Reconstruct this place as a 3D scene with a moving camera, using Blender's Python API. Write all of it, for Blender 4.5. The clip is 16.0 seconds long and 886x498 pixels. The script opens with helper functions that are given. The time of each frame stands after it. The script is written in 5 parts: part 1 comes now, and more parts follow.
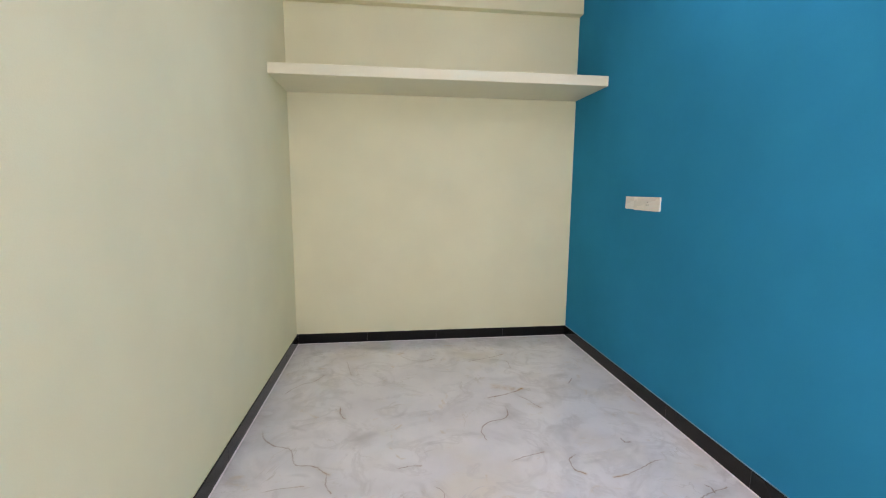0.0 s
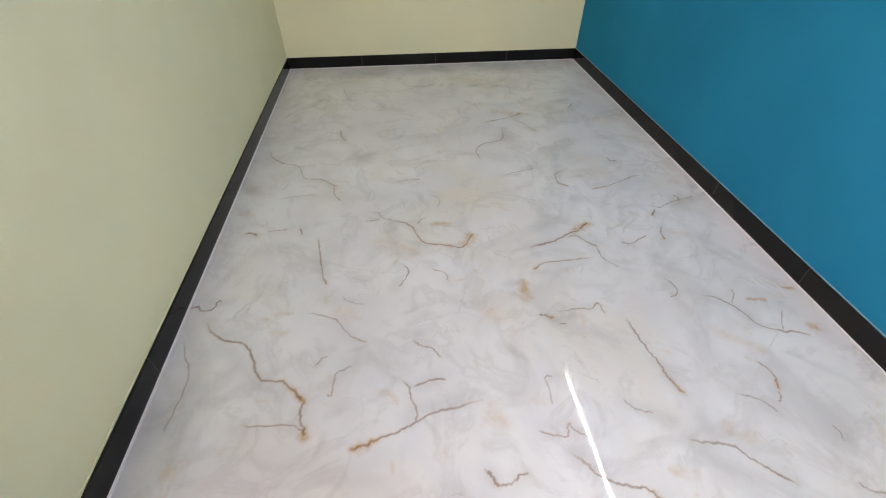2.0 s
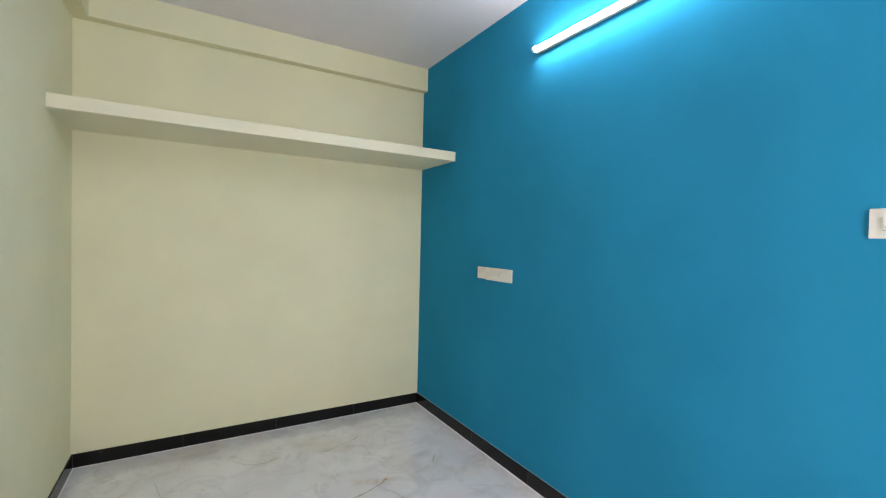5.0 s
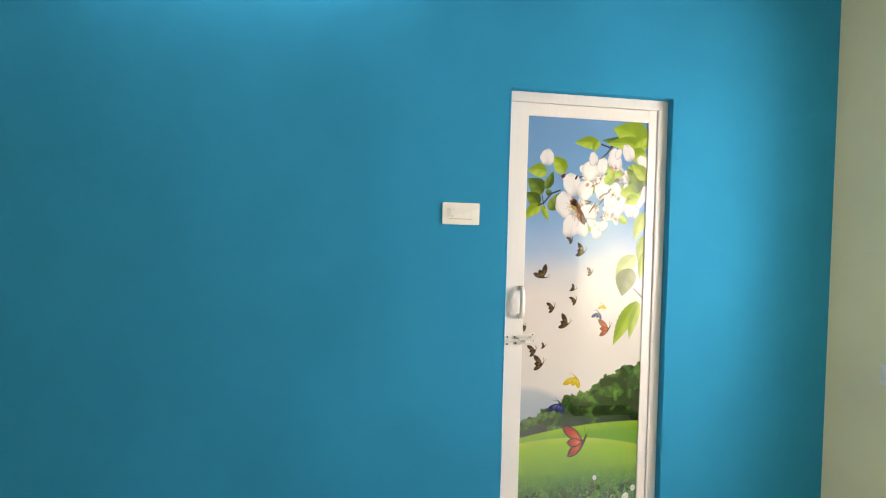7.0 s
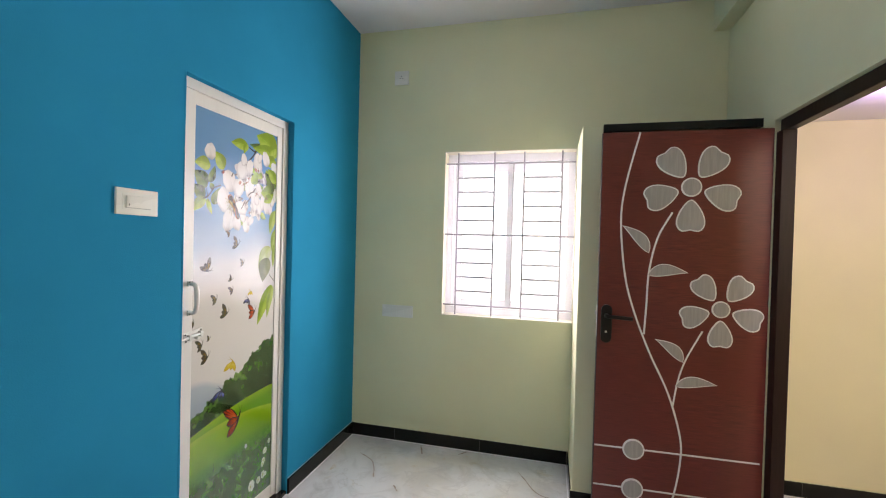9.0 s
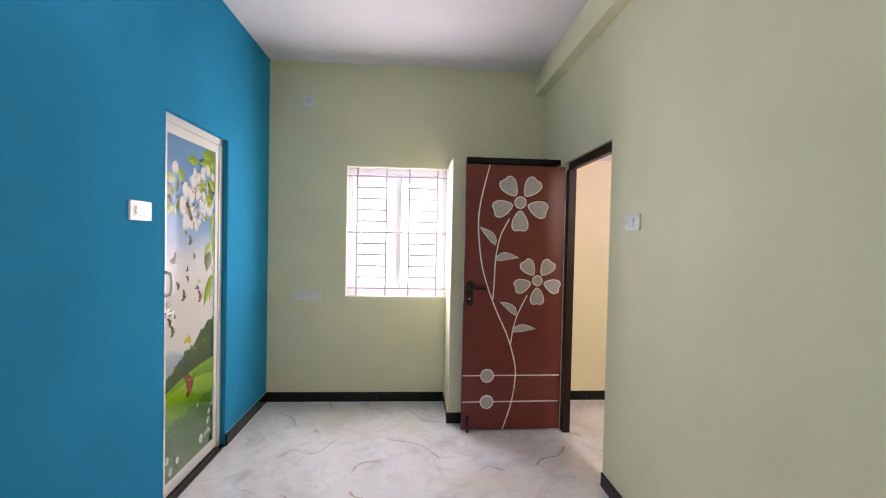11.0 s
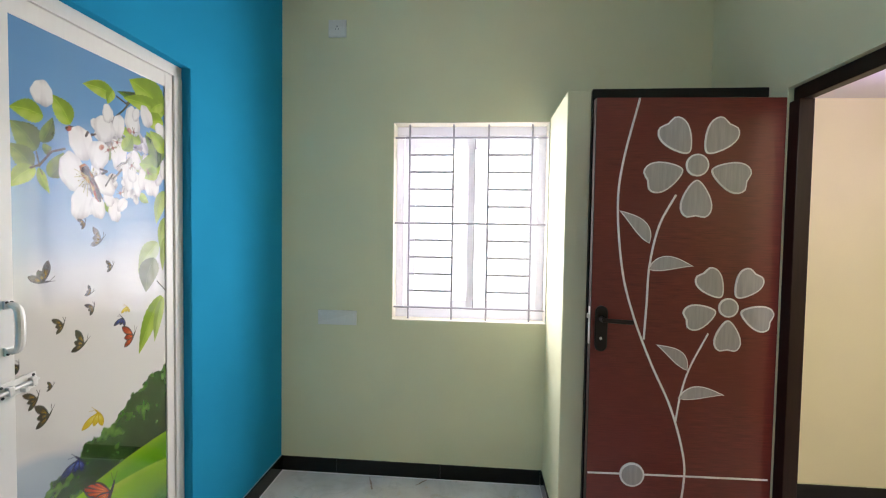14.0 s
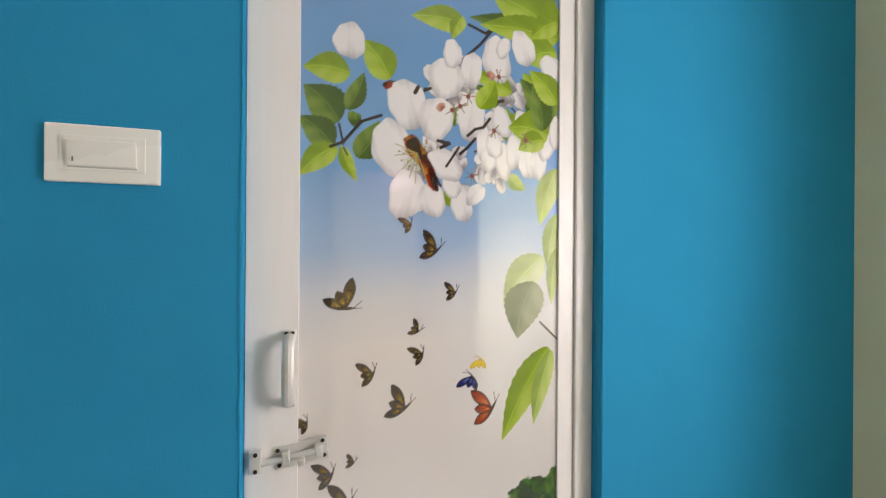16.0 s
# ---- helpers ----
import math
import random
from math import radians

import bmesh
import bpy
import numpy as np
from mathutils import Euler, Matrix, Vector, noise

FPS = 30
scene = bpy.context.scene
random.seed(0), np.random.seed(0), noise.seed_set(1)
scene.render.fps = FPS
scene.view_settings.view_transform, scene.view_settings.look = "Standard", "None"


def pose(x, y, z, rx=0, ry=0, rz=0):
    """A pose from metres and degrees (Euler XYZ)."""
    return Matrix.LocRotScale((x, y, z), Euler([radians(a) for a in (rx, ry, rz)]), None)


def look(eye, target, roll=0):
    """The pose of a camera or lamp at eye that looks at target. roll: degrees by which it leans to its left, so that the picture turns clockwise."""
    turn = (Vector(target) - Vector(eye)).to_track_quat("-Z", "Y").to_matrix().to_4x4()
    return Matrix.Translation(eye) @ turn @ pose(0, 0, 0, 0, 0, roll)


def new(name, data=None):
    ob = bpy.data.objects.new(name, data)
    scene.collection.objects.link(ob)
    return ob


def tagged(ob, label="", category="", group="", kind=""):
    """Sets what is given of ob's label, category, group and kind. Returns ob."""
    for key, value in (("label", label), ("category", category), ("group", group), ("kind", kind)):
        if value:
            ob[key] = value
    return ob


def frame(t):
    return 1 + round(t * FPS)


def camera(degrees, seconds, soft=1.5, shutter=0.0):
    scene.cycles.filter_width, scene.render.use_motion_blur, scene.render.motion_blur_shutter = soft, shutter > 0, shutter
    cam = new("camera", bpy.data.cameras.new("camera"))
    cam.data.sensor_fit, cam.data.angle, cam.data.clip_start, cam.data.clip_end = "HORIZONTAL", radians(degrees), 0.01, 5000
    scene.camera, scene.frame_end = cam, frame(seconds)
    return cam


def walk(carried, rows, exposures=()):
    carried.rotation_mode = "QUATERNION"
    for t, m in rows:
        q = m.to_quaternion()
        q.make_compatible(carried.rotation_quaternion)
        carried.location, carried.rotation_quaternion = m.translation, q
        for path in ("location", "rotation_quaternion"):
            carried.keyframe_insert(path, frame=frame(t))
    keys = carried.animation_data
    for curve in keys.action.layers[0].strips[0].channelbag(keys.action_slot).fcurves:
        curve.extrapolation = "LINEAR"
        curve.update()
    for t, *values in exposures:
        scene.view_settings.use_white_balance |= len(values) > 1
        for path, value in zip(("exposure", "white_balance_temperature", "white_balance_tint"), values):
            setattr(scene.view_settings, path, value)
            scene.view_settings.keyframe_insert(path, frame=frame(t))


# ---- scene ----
cam = camera(91.9, 16.0, soft=1.1)
PATH = [
    (0, (-1.6, 1.092, 1.32), (-1.355, 3.058, 1.046), 0.4),
    (0.5, (-1.564, 1.056, 1.266), (-1.341, 2.846, 0.425), 0.58),
    (1, (-1.551, 1.042, 1.232), (-1.373, 2.564, -0.031), 0.28),
    (1.5, (-1.549, 1.043, 1.234), (-1.38, 2.51, -0.092), 0.18),
    (2, (-1.555, 1.05, 1.248), (-1.387, 2.517, -0.079), 0.18),
    (2.5, (-1.57, 1.046, 1.34), (-1.377, 2.726, 0.288), 0.04),
    (3, (-1.59, 1.024, 1.429), (-1.364, 2.942, 0.919), 0.2),
    (3.2, (-1.615, 1.034, 1.453), (-1.37, 2.995, 1.147), 0.5),
    (4.25, (-1.7, 1.2, 1.47), (-1.182, 3.132, 1.487), 1.0),
    (5.3, (-1.782, 1.419, 1.465), (-0.507, 2.958, 1.398), 1.6),
    (5.5, (-1.761, 1.475, 1.473), (-0.31, 2.85, 1.41), 1.6),
    (6, (-1.735, 1.636, 1.464), (0.060, 2.516, 1.414), 1.75),
    (6.5, (-1.721, 1.883, 1.463), (0.258, 2.158, 1.413), 1.76),
    (7, (-1.748, 2.016, 1.429), (0.236, 1.775, 1.394), 1.50),
    (7.5, (-1.709, 2.225, 1.418), (0.117, 1.408, 1.397), 1.43),
    (8, (-1.585, 2.436, 1.429), (-0.080, 1.119, 1.404), 1.51),
    (8.5, (-1.476, 2.687, 1.437), (-0.434, 0.980, 1.400), 1.58),
    (9, (-1.399, 2.916, 1.432), (-0.911, 0.977, 1.404), 1.5),
    (9.5, (-1.308, 3.198, 1.426), (-1.366, 1.199, 1.397), 1.4),
    (9.7, (-1.269, 3.297, 1.444), (-1.457, 1.306, 1.411), 1.4),
    (10.75, (-1.262, 3.77, 1.44), (-1.405, 1.775, 1.4), 1.3),
    (11.8, (-1.264, 3.808, 1.433), (-1.359, 1.811, 1.389), 1.2),
    (12, (-1.278, 3.751, 1.412), (-1.36, 1.753, 1.374), 1.3),
    (12.5, (-1.255, 3.503, 1.406), (-1.343, 1.506, 1.355), 1.2),
    (13, (-1.261, 3.193, 1.387), (-1.364, 1.196, 1.329), 1.3),
    (13.5, (-1.255, 2.822, 1.427), (-1.363, 0.825, 1.366), 1.3),
    (14, (-1.154, 2.455, 1.436), (-0.995, 0.462, 1.364), 0.9),
    (14.5, (-1.092, 2.146, 1.41), (-0.347, 0.292, 1.333), 0.8),
    (15, (-1.058, 1.839, 1.416), (0.209, 0.292, 1.362), 0.4),
    (15.5, (-0.938, 1.591, 1.393), (0.729, 0.486, 1.384), 0.1),
    (16, (-0.804, 1.414, 1.4), (1.113, 0.844, 1.401), 0.4),
]
walk(cam, [(t, look(eye, target, roll)) for t, eye, target, roll in PATH], exposures=[
    (0, 0.44, 6700, 25), (0.5, 0.42, 6700, 21), (1.5, 0.32, 6700, 18), (2.5, 0.38, 6800, 17), (3, 0.44, 6800, 20), (5.5, 0.42, 6450, 16), (6.5, 0.39, 7000, 14), (7, 0.36, 7200, 14),
    (7.5, 0.13, 7150, 17), (8, -0.35, 7150, 22), (9, -0.15, 6750, 16), (9.5, -0.1, 6600, 21), (12, 0.0, 6700, 23), (13, -0.08, 6600, 22), (13.5, -0.15, 6500, 18), (14.5, -0.35, 6350, 9),
    (15, -0.86, 6500, 11), (15.5, -0.1, 6700, 12), (16, -0.16, 6750, 16)])

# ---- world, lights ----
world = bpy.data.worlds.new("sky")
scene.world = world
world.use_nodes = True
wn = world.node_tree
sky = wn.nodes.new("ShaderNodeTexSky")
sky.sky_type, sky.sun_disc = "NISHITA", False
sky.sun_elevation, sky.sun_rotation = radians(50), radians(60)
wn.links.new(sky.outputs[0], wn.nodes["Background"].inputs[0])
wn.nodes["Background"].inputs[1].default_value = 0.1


def area_light(name, m, sx, sy, watts, color):
    data = bpy.data.lights.new(name, "AREA")
    data.shape, data.size, data.size_y, data.energy, data.color = "RECTANGLE", sx, sy, watts, color
    ob = new(name, data)
    ob.matrix_world = m
    return ob


# daylight in the window's opening, an unseen fill added to brighten the lobby, its LED
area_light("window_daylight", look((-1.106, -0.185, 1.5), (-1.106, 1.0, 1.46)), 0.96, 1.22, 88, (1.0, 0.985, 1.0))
area_light("lobby_fill_light", look((-2.78, 2.9, 2.0), (-3.0, 0.0, 1.3)), 0.45, 0.9, 28, (1.0, 0.985, 0.91))
area_light("lobby_led_strip", look((-3.10, 0.60, 2.02), (-3.099, 0.60, 2.19)), 0.03, 0.7, 4.2, (0.66, 0.48, 1.0))


# ---- materials ----
def material(name):
    m = bpy.data.materials.new(name)
    m.use_nodes = True
    return m, m.node_tree, m.node_tree.nodes["Principled BSDF"]


def node(nt, kind, **inputs):
    n = nt.nodes.new(kind)
    for k, v in inputs.items():
        n.inputs[k.replace("_", " ")].default_value = v
    return n


def coords(nt):
    return nt.nodes.new("ShaderNodeTexCoord").outputs["Object"]


def mix(nt, fac, a, b, blend="MIX"):
    n = nt.nodes.new("ShaderNodeMix")
    n.data_type, n.blend_type = "RGBA", blend
    for sock, v in ((n.inputs[0], fac), (n.inputs[6], a), (n.inputs[7], b)):
        if hasattr(v, "is_linked"):
            nt.links.new(v, sock)
        else:
            sock.default_value = v
    return n.outputs[2]


def ramp(nt, src, lo, hi):
    n = node(nt, "ShaderNodeMapRange")
    nt.links.new(src, n.inputs[0])
    n.inputs[1].default_value, n.inputs[2].default_value = lo, hi
    return n.outputs[0]


def noise_tex(nt, scale, detail=4.0, rough=0.55, stretch=None):
    n = node(nt, "ShaderNodeTexNoise", Scale=scale, Detail=detail, Roughness=rough)
    src = coords(nt)
    if stretch:
        mp = node(nt, "ShaderNodeMapping")
        mp.inputs["Scale"].default_value = stretch
        nt.links.new(src, mp.inputs[0])
        src = mp.outputs[0]
    nt.links.new(src, n.inputs["Vector"])
    return n.outputs["Fac"]


def bump(nt, bsdf, height, strength, distance):
    b = node(nt, "ShaderNodeBump", Strength=strength, Distance=distance)
    nt.links.new(height, b.inputs["Height"])
    nt.links.new(b.outputs[0], bsdf.inputs["Normal"])


def rgb(r, g, b):
    return (r, g, b, 1.0)


def paint(name, color, rough=0.55, vary=0.06, relief=0.25, grain=220.0, sheen=0.14):
    """Roller-painted plaster: fine stipple, broad trowel waves, faint tone drift."""
    m, nt, p = material(name)
    broad, fine = noise_tex(nt, 1.7, 3.0), noise_tex(nt, grain, 2.0)
    dark = rgb(*[c * (1 - vary) for c in color])
    light = rgb(*[min(1, c * (1 + vary)) for c in color])
    c1 = mix(nt, ramp(nt, broad, 0.3, 0.7), dark, light)
    c2 = mix(nt, 0.06, c1, mix(nt, fine, rgb(0.3, 0.3, 0.3), rgb(1, 1, 1)), "MULTIPLY")
    nt.links.new(c2, p.inputs["Base Color"])
    p.inputs["Roughness"].default_value = rough
    p.inputs["Specular IOR Level"].default_value = sheen
    add = node(nt, "ShaderNodeMath")
    add.operation = "MULTIPLY_ADD"
    nt.links.new(noise_tex(nt, 6.0, 3.0), add.inputs[0])
    add.inputs[1].default_value = 4.0
    nt.links.new(fine, add.inputs[2])
    bump(nt, p, add.outputs[0], relief, 0.0012)
    return m


def plain(name, color, rough=0.4, metal=0.0, vary=0.08, scale=30.0, relief=0.0, coat=0.0, stretch=None):
    m, nt, p = material(name)
    n = noise_tex(nt, scale, 4.0, 0.6, stretch)
    nt.links.new(mix(nt, n, rgb(*[c * (1 - vary) for c in color]), rgb(*[min(1, c * (1 + vary)) for c in color])), p.inputs["Base Color"])
    rr = node(nt, "ShaderNodeMath")
    rr.operation = "MULTIPLY_ADD"
    nt.links.new(noise_tex(nt, scale * 0.37, 3.0), rr.inputs[0])
    rr.inputs[1].default_value, rr.inputs[2].default_value = 0.12, rough - 0.06
    nt.links.new(rr.outputs[0], p.inputs["Roughness"])
    p.inputs["Metallic"].default_value = metal
    p.inputs["Coat Weight"].default_value = coat
    p.inputs["Coat Roughness"].default_value = 0.06
    if relief:
        bump(nt, p, n, relief, 0.001)
    return m


BLUE = paint("blue_emulsion", (0.021, 0.268, 0.475), 0.9, 0.06, 0.5, sheen=0.01)
CREAM = paint("cream_green_emulsion", (0.79, 0.768, 0.525), 0.6, 0.04, 0.4)
PEACH = paint("peach_emulsion", (0.84, 0.755, 0.512), 0.55, 0.04)
WHITE_PAINT = paint("white_ceiling_paint", (0.82, 0.79, 0.81), 0.7, 0.03)
SHELF_PAINT = paint("off_white_shelf_paint", (0.80, 0.77, 0.58), 0.5, 0.03)
PLASTIC = plain("white_switch_plastic", (0.82, 0.805, 0.75), 0.28, 0, 0.03, 12, coat=0.2)
PLASTIC_GREY = plain("grey_slot_plastic", (0.14, 0.14, 0.13), 0.5)
PIN_DARK = plain("dark_socket_hole", (0.10, 0.10, 0.10), 0.6)
PIN_GREY = plain("pale_grey_socket_shutter", (0.48, 0.47, 0.45), 0.5)
PVC = plain("white_pvc_profile", (0.81, 0.775, 0.74), 0.32, 0, 0.04, 9, 0.05, coat=0.15, stretch=(8, 8, 0.6))
UPVC = plain("white_upvc_window", (0.90, 0.89, 0.91), 0.3, 0, 0.03, 8)
STEEL = plain("satin_steel", (0.72, 0.70, 0.68), 0.40, 1.0, 0.12, 90, 0.05)
ALUMINIUM = plain("worn_satin_aluminium", (0.74, 0.72, 0.69), 0.46, 0.65, 0.14, 60, 0.12)
GRILLE = plain("grey_painted_grille_iron", (0.42, 0.40, 0.44), 0.5, 0.0, 0.15, 60, 0.2)
BRONZE = plain("dark_bronze_hardware", (0.014, 0.009, 0.008), 0.35, 0.3, 0.2, 60)
RUBBER = plain("black_rubber", (0.02, 0.02, 0.02), 0.7)
FRAME_WOOD = plain("dark_polished_frame_wood", (0.020, 0.008, 0.007), 0.4, 0, 0.4, 9, 0.15, coat=0.05, stretch=(14, 14, 0.9))
LEAF_EDGE = plain("dark_door_edge", (0.030, 0.012, 0.011), 0.45, 0, 0.5, 20)
INLAY = plain("silver_grey_inlay_laminate", (0.43, 0.395, 0.395), 0.30, 0, 0.30, 9, 0.05, stretch=(10, 3, 0.8))
INLAY_RIM = plain("pale_routed_rim", (0.92, 0.88, 0.88), 0.25, 0, 0.06, 40, coat=0.3)
FRAME_WOOD.node_tree.nodes["Principled BSDF"].inputs["Specular IOR Level"].default_value = 0.2
# the wall's cream made paler: daylight on the reveal put into the colour
REVEAL_DAYLIT = paint("cream_lightened_as_daylit", (0.80, 0.745, 0.63), 0.6, 0.03)
JOINT = plain("grey_skirting_mortar", (0.09, 0.088, 0.088), 0.7)
BLUE_FILLER = plain("pale_blue_smudged_filler", (0.22, 0.42, 0.56), 0.6, 0, 0.35, 9)
GROUT = plain("white_grout", (0.86, 0.84, 0.86), 0.6)


def granite():
    m, nt, p = material("polished_black_granite")
    v = node(nt, "ShaderNodeTexVoronoi", Scale=420.0)
    nt.links.new(coords(nt), v.inputs["Vector"])
    info = nt.nodes.new("ShaderNodeObjectInfo")
    base = mix(nt, info.outputs["Random"], rgb(0.008, 0.008, 0.008), rgb(0.018, 0.016, 0.016))
    nt.links.new(mix(nt, ramp(nt, v.outputs["Distance"], 0.12, 0.02), base, rgb(0.06, 0.06, 0.06)), p.inputs["Base Color"])
    p.inputs["Roughness"].default_value = 0.10
    p.inputs["Specular IOR Level"].default_value = 0.22
    return m


GRANITE = granite()


def teak():
    """Red-brown horizontal-grain laminate of the door leaf."""
    m, nt, p = material("red_brown_door_laminate")
    streak = noise_tex(nt, 9.0, 6.0, 0.65, (1.2, 1.0, 26.0))
    band = noise_tex(nt, 2.2, 3.0, 0.5, (0.6, 1.0, 5.0))
    a = mix(nt, ramp(nt, streak, 0.3, 0.72), rgb(0.085, 0.0120, 0.0098), rgb(0.245, 0.036, 0.027))
    nt.links.new(mix(nt, ramp(nt, band, 0.35, 0.7), a, rgb(0.165, 0.024, 0.0185)), p.inputs["Base Color"])
    p.inputs["Roughness"].default_value = 0.38
    p.inputs["Coat Weight"].default_value = 0.06
    bump(nt, p, streak, 0.12, 0.0006)
    return m


TEAK = teak()


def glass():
    m, nt, p = material("view_dimming_glass")
    # dark base colour dims the view of the daylight lamp behind the panes
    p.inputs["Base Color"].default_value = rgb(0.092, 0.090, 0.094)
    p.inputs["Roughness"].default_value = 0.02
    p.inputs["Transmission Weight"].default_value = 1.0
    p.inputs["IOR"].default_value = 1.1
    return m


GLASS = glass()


def backlit(m, share):
    """Lets a thin plastic profile pass a little of the daylight behind it."""
    nt = m.node_tree
    out = nt.nodes["Material Output"]
    t = nt.nodes.new("ShaderNodeBsdfTranslucent")
    t.inputs[0].default_value = rgb(0.9, 0.88, 0.95)
    mx = nt.nodes.new("ShaderNodeMixShader")
    mx.inputs[0].default_value = share
    nt.links.new(nt.nodes["Principled BSDF"].outputs[0], mx.inputs[1])
    nt.links.new(t.outputs[0], mx.inputs[2])
    nt.links.new(mx.outputs[0], out.inputs[0])


backlit(UPVC, 0.16)


def glow(name, color, strength):
    m, nt, p = material(name)
    p.inputs["Base Color"].default_value = rgb(*color)
    p.inputs["Emission Color"].default_value = rgb(*color)
    p.inputs["Emission Strength"].default_value = strength
    return m


TUBE_GLOW = glow("tube_light_diffuser", (1.0, 0.985, 0.985), 98.0)


def marble():
    """Glossy cream-white marble print: grey clouds, brown veins and ochre blots from the floor's 'marble' attribute."""
    m, nt, p = material("glossy_white_marble")
    att = nt.nodes.new("ShaderNodeAttribute")
    att.attribute_name = "marble"
    sep = nt.nodes.new("ShaderNodeSeparateColor")
    nt.links.new(att.outputs["Color"], sep.inputs[0])
    cloud = ramp(nt, noise_tex(nt, 2.4, 6.0, 0.6, (1, 0.75, 1)), 0.38, 0.72)
    wisps = node(nt, "ShaderNodeTexNoise", Scale=2.6, Detail=5.0, Roughness=0.55, Distortion=0.9)
    nt.links.new(coords(nt), wisps.inputs["Vector"])
    c = mix(nt, cloud, rgb(0.81, 0.805, 0.82), rgb(0.67, 0.665, 0.69))
    c = mix(nt, ramp(nt, wisps.outputs["Fac"], 0.54, 0.76), c, rgb(0.57, 0.56, 0.57))
    warm = noise_tex(nt, 1.3, 3.0)
    c = mix(nt, ramp(nt, warm, 0.52, 0.75), c, rgb(0.72, 0.67, 0.59))
    smudge = node(nt, "ShaderNodeTexNoise", Scale=6.5, Detail=5.0, Roughness=0.6, Distortion=1.2)
    nt.links.new(coords(nt), smudge.inputs["Vector"])
    c = mix(nt, ramp(nt, smudge.outputs["Fac"], 0.62, 0.84), c, rgb(0.62, 0.49, 0.34))
    flow = node(nt, "ShaderNodeTexNoise", Scale=1.9, Detail=5.0, Roughness=0.55, Distortion=1.4)
    nt.links.new(coords(nt), flow.inputs["Vector"])
    c = mix(nt, ramp(nt, flow.outputs["Fac"], 0.55, 0.66), c, mix(nt, 0.30, c, rgb(0.46, 0.455, 0.47)))
    hair = node(nt, "ShaderNodeTexNoise", Scale=2.1, Detail=5.0, Roughness=0.55, Distortion=0.7)
    nt.links.new(coords(nt), hair.inputs["Vector"])
    ab = node(nt, "ShaderNodeMath")
    ab.operation = "SUBTRACT"
    nt.links.new(hair.outputs["Fac"], ab.inputs[0])
    ab.inputs[1].default_value = 0.5
    ab2 = node(nt, "ShaderNodeMath")
    ab2.operation = "ABSOLUTE"
    nt.links.new(ab.outputs[0], ab2.inputs[0])
    gate = node(nt, "ShaderNodeMath")
    gate.operation = "MULTIPLY"
    nt.links.new(ramp(nt, ab2.outputs[0], 0.0075, 0.0), gate.inputs[0])
    nt.links.new(ramp(nt, noise_tex(nt, 4.5, 2.0), 0.47, 0.62), gate.inputs[1])
    c = mix(nt, gate.outputs[0], c, rgb(0.64, 0.62, 0.61))
    streak = node(nt, "ShaderNodeTexNoise", Scale=4.2, Detail=5.0, Roughness=0.58, Distortion=1.6)
    nt.links.new(coords(nt), streak.inputs["Vector"])
    c = mix(nt, ramp(nt, streak.outputs["Fac"], 0.52, 0.60), c, mix(nt, ramp(nt, streak.outputs["Fac"], 0.605, 0.66), mix(nt, 0.24, c, rgb(0.45, 0.43, 0.43)), c))
    c = mix(nt, sep.outputs[2], c, rgb(0.40, 0.395, 0.40))
    worn = node(nt, "ShaderNodeMath")
    worn.operation = "MULTIPLY"
    nt.links.new(ramp(nt, noise_tex(nt, 24.0, 5.0, 0.65), 0.30, 0.62), worn.inputs[0])
    nt.links.new(sep.outputs[1], worn.inputs[1])
    c = mix(nt, worn.outputs[0], c, rgb(0.50, 0.29, 0.09))
    fine = node(nt, "ShaderNodeMath")
    fine.operation = "MULTIPLY"
    nt.links.new(ramp(nt, noise_tex(nt, 30.0, 4.0, 0.6), -0.6, 0.6), fine.inputs[0])
    nt.links.new(sep.outputs[0], fine.inputs[1])
    c = mix(nt, ramp(nt, fine.outputs[0], 0.22, 0.98), c, rgb(0.23, 0.135, 0.088))
    nt.links.new(c, p.inputs["Base Color"])
    p.inputs["Roughness"].default_value = 0.03
    p.inputs["IOR"].default_value = 1.5
    bump(nt, p, noise_tex(nt, 3.0, 2.0), 0.04, 0.004)
    return m


MARBLE = marble()


def printed():
    """Glossy printed film: colours come from the panel's own artwork."""
    m, nt, p = material("printed_door_film")
    att = nt.nodes.new("ShaderNodeAttribute")
    att.attribute_name = "artwork"
    nt.links.new(att.outputs["Color"], p.inputs["Base Color"])
    p.inputs["Roughness"].default_value = 0.12
    p.inputs["Coat Weight"].default_value = 1.0
    p.inputs["Coat Roughness"].default_value = 0.025
    p.inputs["Coat IOR"].default_value = 1.85
    bump(nt, p, noise_tex(nt, 5.0, 2.0), 0.02, 0.002)
    return m


PRINT = printed()


# ---- builders ----
def part(name, bm, mat, parent=None, label=""):
    """One bmesh as one mesh object, under a thing or a part where there is one."""
    me = bpy.data.meshes.new(name)
    bmesh.ops.recalc_face_normals(bm, faces=bm.faces)
    bm.to_mesh(me)
    bm.free()
    for mt in (mat if isinstance(mat, (list, tuple)) else [mat]):
        me.materials.append(mt)
    ob = new(name, me)
    if parent:
        ob.parent = parent
    if label:
        tagged(ob, label)
    return ob


def structure(ob, label, category):
    return tagged(ob, label, category, kind="structure")


